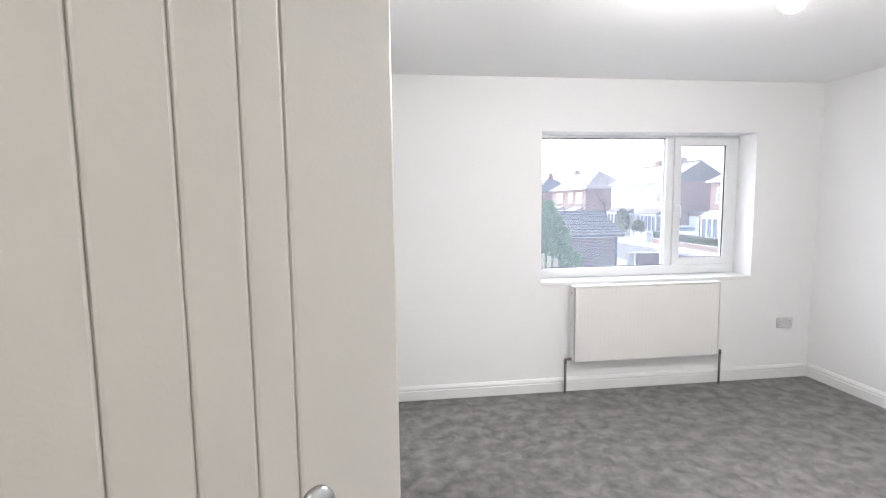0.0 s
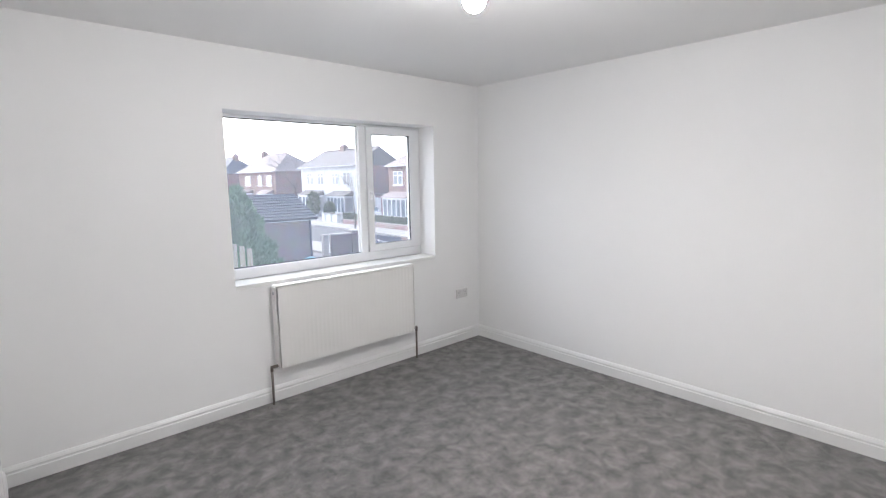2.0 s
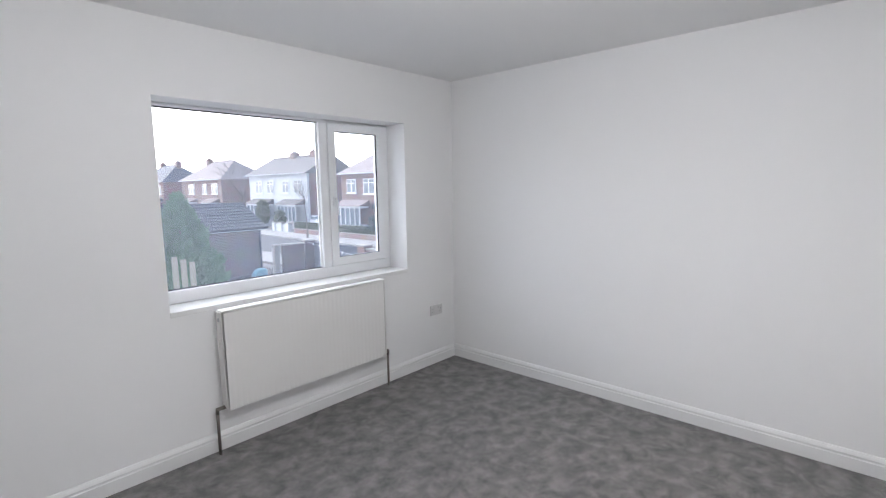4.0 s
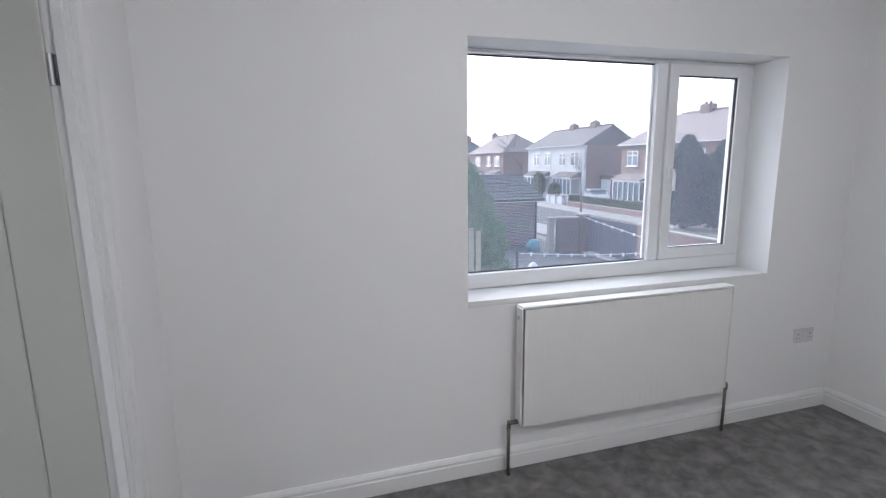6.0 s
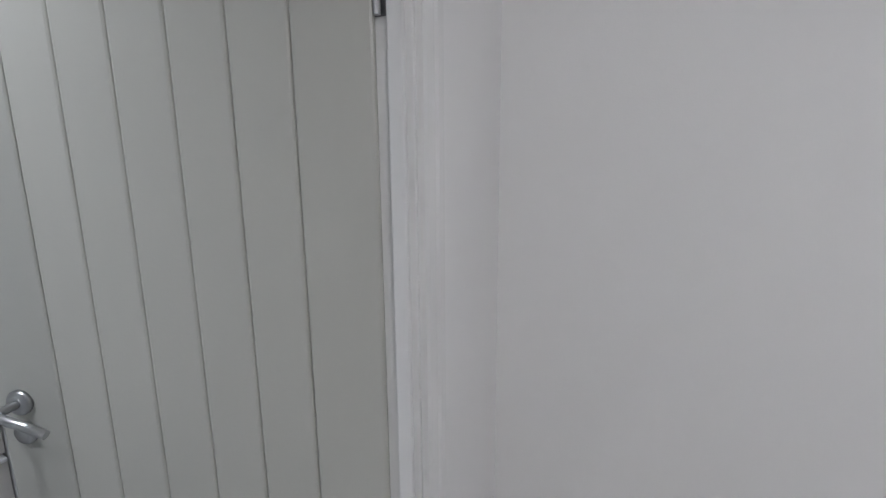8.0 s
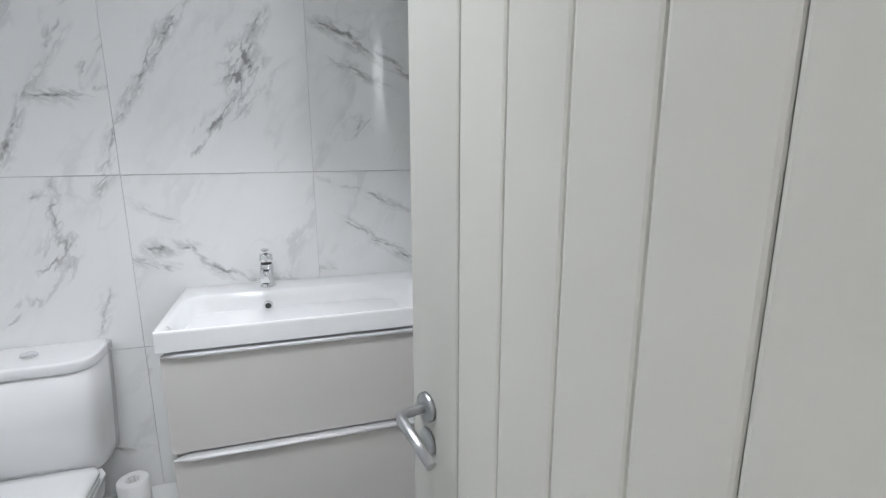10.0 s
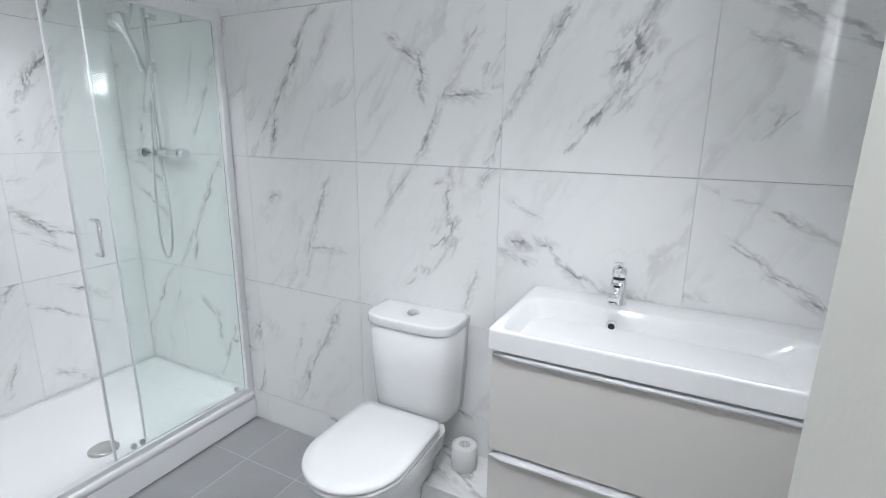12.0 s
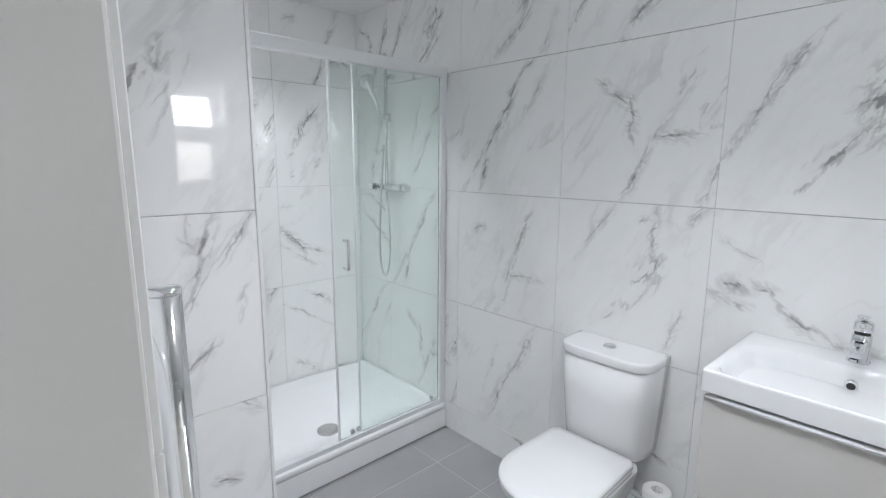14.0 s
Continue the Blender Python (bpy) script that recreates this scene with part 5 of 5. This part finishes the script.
# ---- houses across the road ----
def house(x, y, w, d, eave, ridge, upper, lower, roof, label, hip=0.0, bays=(), wins=(), chimneys=(), side=None):
    """A house whose front is the west face: x front line, y its south corner, w its length northwards, d its depth."""
    r = root("house", pose(x, y, G), label, "house")
    part("wall", boxes((0, d, 0, w, -0.1, 2.75)), lower, r)
    part("upper_wall", boxes((0.002, d - 0.002, 0.002, w - 0.002, 2.75, eave)), upper, r)
    if side:
        part("side_wall", boxes((0.25, d - 0.004, -0.03, 0.0, 0, eave)), side, r)
        part("gable_wall", loft([[(0.01, yy, eave), (d / 2, yy, ridge - 0.12), (d - 0.01, yy, eave)] for yy in (-0.03, 0.2)]), side, r)
    o = 0.35
    bm = bmesh.new()
    A = [bm.verts.new(p) for p in ((-o, -o * (hip > 0) - 0.08, eave - 0.08), (d + o, -o * (hip > 0) - 0.08, eave - 0.08), (d + o, w + o, eave - 0.08), (-o, w + o, eave - 0.08))]
    B = [bm.verts.new((d / 2, -0.08 + hip, ridge)), bm.verts.new((d / 2, w + o - max(hip, 0.3), ridge))]
    for f in ((A[0], A[1], B[0]), (A[1], A[2], B[1], B[0]), (A[2], A[3], B[1]), (A[3], A[0], B[0], B[1]), (A[3], A[2], A[1], A[0])):
        bm.faces.new(f)
    rr = part("roof", bm, roof, r, "tiled pitched roof")
    part("ridge_tiles", tube([(d / 2, hip, ridge + 0.02), (d / 2, w - max(hip, 0.3), ridge + 0.02)], 0.11, 8), roof, rr)
    part("gutter", boxes((-o - 0.10, -o + 0.02, -0.1, w + 0.1, eave - 0.14, eave - 0.04)), RENDER, rr)
    for cy, cx in chimneys:
        ch = part("chimney", boxes((cx - 0.35, cx + 0.35, cy - 0.5, cy + 0.5, ridge - 0.9, ridge + 0.5)), REDBR, rr, "brick chimney stack")
        for q in (-0.25, 0.25):
            part("chimney_pot", tube([(cx, cy + q, ridge + 0.5), (cx, cy + q, ridge + 0.72)], [0.13, 0.10], 10), ROOFO, ch)
    for y0, y1, z0, z1 in wins:
        wi = part("window", boxes((-0.06, 0.02, y0, y1, z0, z1)), UPVC, r, "white framed window")
        nn = max(1, round((y1 - y0) / 0.75))
        for k in range(nn):
            p0, p1 = y0 + (y1 - y0) * k / nn + 0.07, y0 + (y1 - y0) * (k + 1) / nn - 0.07
            part("pane", boxes((-0.068, -0.05, p0, p1, z0 + 0.08, z1 - 0.42)), WPANE, wi)
            part("pane", boxes((-0.068, -0.05, p0, p1, z1 - 0.35, z1 - 0.07)), WPANE, wi)
        part("sill", boxes((-0.14, 0, y0 - 0.08, y1 + 0.08, z0 - 0.08, z0)), UPVC, wi)
    for y0, y1, kind in bays:
        b = part("bay", boxes((-1.05, 0, y0, y1, -0.1, 0.75)), RENDER if kind == "white" else lower, r, "ground floor bay or porch")
        nn = max(2, round((y1 - y0) / 0.8))
        for k in range(nn + 1):
            yy = y0 + 0.05 + (y1 - y0 - 0.1) * k / nn
            part("bay_post", boxes((-1.05, -0.97, yy - 0.05, yy + 0.05, 0.75, 2.35)), UPVC, b)
        part("bay_glass", boxes((-1.0, -0.98, y0 + 0.05, y1 - 0.05, 0.75, 2.3)), WPANE, b)
        part("bay_head", boxes((-1.06, 0, y0, y1, 2.3, 2.5)), UPVC, b)
        part("bay_roof", loft([[(-1.25, yy, 2.5), (0, yy, 3.05), (0, yy, 2.5)] for yy in (y0 - 0.15, y1 + 0.15)]), roof, b, "lean-to tiled roof")
    return r


house(25.2, 42.0, 12.6, 6.4, 5.85, 7.85, RENDER, RENDER, ROOFT, "white rendered pair of houses with a brown tiled roof", 0.0, ((0.8, 4.6, "white"), (7.2, 11.6, "white")), ((1.0, 2.5, 3.7, 5.1), (3.6, 4.9, 3.7, 5.0), (6.9, 8.3, 3.7, 5.1), (9.5, 11.0, 3.7, 5.1)), ((7.4, 3.2), (3.2, 3.2)), REDBR)
house(25.6, 25.4, 11.2, 7.0, 5.6, 8.05, REDBR, REDBR, ROOFO, "red brick house with a hipped roof and white porch", 3.2, ((7.2, 10.9, "white"), (1.5, 5.0, "white")), ((8.9, 10.3, 3.7, 5.0), (5.4, 7.8, 3.6, 5.0), (1.6, 3.6, 3.6, 5.0)), ((5.2, 3.5),))
house(24.8, 61.5, 13.5, 7.0, 5.6, 8.2, REDBR, REDBR, ROOFO, "brown brick pair of houses with hipped roof", 3.4, ((1.0, 4.2, "white"), (8.2, 11.5, "white")), ((1.2, 3.0, 3.6, 5.0), (4.6, 6.0, 3.6, 5.0), (8.8, 10.8, 3.6, 5.0)), ((11.5, 3.5),))
house(24.6, 82.0, 13.5, 7.0, 5.6, 8.4, REDBR, REDBR, ROOFS, "far brick pair of houses with a slate roof", 3.4, ((1.0, 4.2, "white"),), ((1.2, 3.0, 3.6, 5.0), (5.6, 7.6, 3.6, 5.0), (9.8, 11.8, 3.6, 5.0)), ((3.0, 3.5), (10.0, 3.5)))


def bare_tree(x, y, h, seed, label, slim=1.0):
    """A leafless tree: limbs that fork again and again."""
    rng = random.Random(seed)
    t = root("bare_tree", pose(x, y, G), label, "tree")
    part("trunk", tube([(0, 0, -0.1), (0.05, 0, h * 0.18), (0, 0.05, h * 0.34)], [0.22 * slim, 0.17 * slim, 0.12 * slim], 8), BARK, t)
    tips = [(Vector((0, 0.05, h * 0.34)), Vector((0, 0, 1)), h * 0.24, 0.09 * slim)]
    for level in range(5):
        bm, nxt = bmesh.new(), []
        for p, d, ln, rad_ in tips:
            for _ in range(3 if level < 3 else 2):
                way = (d + Vector((rng.uniform(-1, 1), rng.uniform(-1, 1), rng.uniform(-0.3, 0.7))) * 0.75).normalized()
                q = p + way * ln * rng.uniform(0.7, 1.1)
                side, up = way.orthogonal().normalized() * rad_, way.cross(way.orthogonal().normalized()) * rad_
                a = [bm.verts.new(p + side * c + up * e) for c, e in ((1, 0), (-0.5, 0.87), (-0.5, -0.87))]
                b = [bm.verts.new(q + (side * c + up * e) * 0.6) for c, e in ((1, 0), (-0.5, 0.87), (-0.5, -0.87))]
                for k in range(3):
                    bm.faces.new((a[k], a[(k + 1) % 3], b[(k + 1) % 3], b[k]))
                nxt.append((q, way, ln * 0.72, rad_ * 0.62))
        part("limbs" if level < 3 else "twigs", bm, BARK, t)
        tips = nxt


bare_tree(38.0, 66.0, 9.5, 4, "leafless tree behind the white houses")
bare_tree(27.5, 61.0, 9.0, 6, "leafless tree between the far houses")
bare_tree(19.2, 32.9, 5.4, 11, "slim bare street tree on the pavement", 0.45)
bare_tree(33.5, 24.0, 11.5, 8, "tall leafless tree behind the red brick house")

# ---- parked car ----
car = root("car", pose(25.3, 39.8, G, 0, 0, 70), "small white parked hatchback car", "car")
prof = ((-1.95, 0.35), (-1.95, 0.75), (-1.85, 0.92), (-1.0, 1.0), (-0.45, 1.42), (0.9, 1.46), (1.55, 1.05), (1.9, 0.98), (1.95, 0.4))
bm = loft([[(x, yy, z) for x, z in prof] for yy in (-0.82, 0.82)])
bevel(bm, 0.05, 2)
part("body", bm, CARW, car, smooth=False)
part("side_glass", boxes((-0.75, 1.15, -0.83, 0.83, 1.04, 1.33)), WPANE, car)
part("windscreen", loft([[(-0.98, yy, 1.02), (-0.50, yy, 1.38), (-0.53, yy, 1.40), (-1.01, yy, 1.04)] for yy in (-0.7, 0.7)]), WPANE, car)
for wx in (-1.25, 1.25):
    for wy in (-0.78, 0.78):
        wh = part("wheel", tube([(wx, wy - 0.1, 0.31), (wx, wy + 0.1, 0.31)], 0.31, 20), TYRE, car, "black tyre")
        part("rim", tube([(wx, wy - 0.105, 0.31), (wx, wy + 0.105, 0.31)], 0.19, 16), SATIN, wh)


# ---- yard clutter ----
def drop(a, b, sag, n=14):
    return [tuple(Vector(a).lerp(Vector(b), k / n) - Vector((0, 0, sag * 4 * (k / n) * (1 - k / n)))) for k in range(n + 1)]


for a, b, sag, nm, posts in (((2.2, 9.0, -0.78), (7.4, 8.6, -0.92), 0.10, 11, (0, 1)), ((9.45, 17.35, -1.02), (3.0, 0.95, -0.22), 0.05, 8, (1,))):
    ln = root("washing_line", pose(0, 0, 0), "white washing line with pegs across the yard", "washing line")
    pts = drop(a, b, sag)
    part("cord", tube(pts, 0.008, 6), CORD, ln)
    for k in range(nm):
        p = Vector(pts[1 + k % 13])
        part("peg", boxes((p.x - 0.02, p.x + 0.02, p.y - 0.015, p.y + 0.015, p.z - 0.06, p.z + 0.03)), CORD, ln)
    for e in posts:
        e = (a, b)[e]
        part("post", tube([(e[0], e[1], G - 0.06), (e[0], e[1], e[2] + 0.05)], 0.03, 8), GATEP, ln, "thin dark line post")
bag = root("garden_bag", pose(7.75, 18.9, G - 0.02) @ Matrix.Scale(0.72, 4), "teal plastic garden bag beside the garage", "bag")
part("sack", loft([rrect(-0.4, 0.4, -0.35, 0.35, 0, 0.12, 3), rrect(-0.45, 0.42, -0.36, 0.38, 0.3, 0.15, 3), rrect(-0.30, 0.42, -0.33, 0.25, 0.6, 0.15, 3), rrect(-0.1, 0.22, -0.2, 0.1, 0.72, 0.08, 3)]), TARP, bag, smooth=True)
fence = root("fence", pose(-0.17, 6.4, G - 0.05), "cream painted upright fence boards beside the conifer", "fence")
for k in range(3):
    part("board", boxes((k * 0.145, k * 0.145 + 0.095, -0.015, 0.015, 0, 3.10 - 0.06 * k), bev=0.005, seg=1), CREAM, fence)
for z in (0.6, 1.8):
    part("rail", boxes((-0.03, 0.42, 0.016, 0.06, z, z + 0.09), bev=0.005, seg=1), CREAM, fence)
side = root("side_garage", pose(27.2, 38.5, G), "flat-roofed side garage with white and maroon doors", "garage")
part("wall", boxes((0, 4.5, 0, 3.4, -0.05, 2.55)), REDBR, side)
part("roof", boxes((-0.15, 4.6, -0.1, 3.45, 2.55, 2.72), bev=0.02), ROOFT, side)
part("white_door", boxes((-0.06, 0.0, 1.75, 3.3, 0, 2.3), bev=0.01), RENDER, side, "white up-and-over door")
part("maroon_door", boxes((-0.06, 0.0, 0.1, 1.65, 0, 2.3), bev=0.01), MAROON, side, "dark maroon door")
sack = root("white_sack", pose(5.0, 13.55, G - 0.02), "white plastic sack standing on the yard", "sack")
part("bag", loft([rrect(-0.16, 0.16, -0.14, 0.14, 0, 0.06, 3), rrect(-0.19, 0.18, -0.16, 0.16, 0.25, 0.07, 3), rrect(-0.15, 0.16, -0.12, 0.13, 0.5, 0.07, 3), rrect(-0.05, 0.07, -0.05, 0.05, 0.62, 0.03, 3)]), CORD, sack, smooth=True)
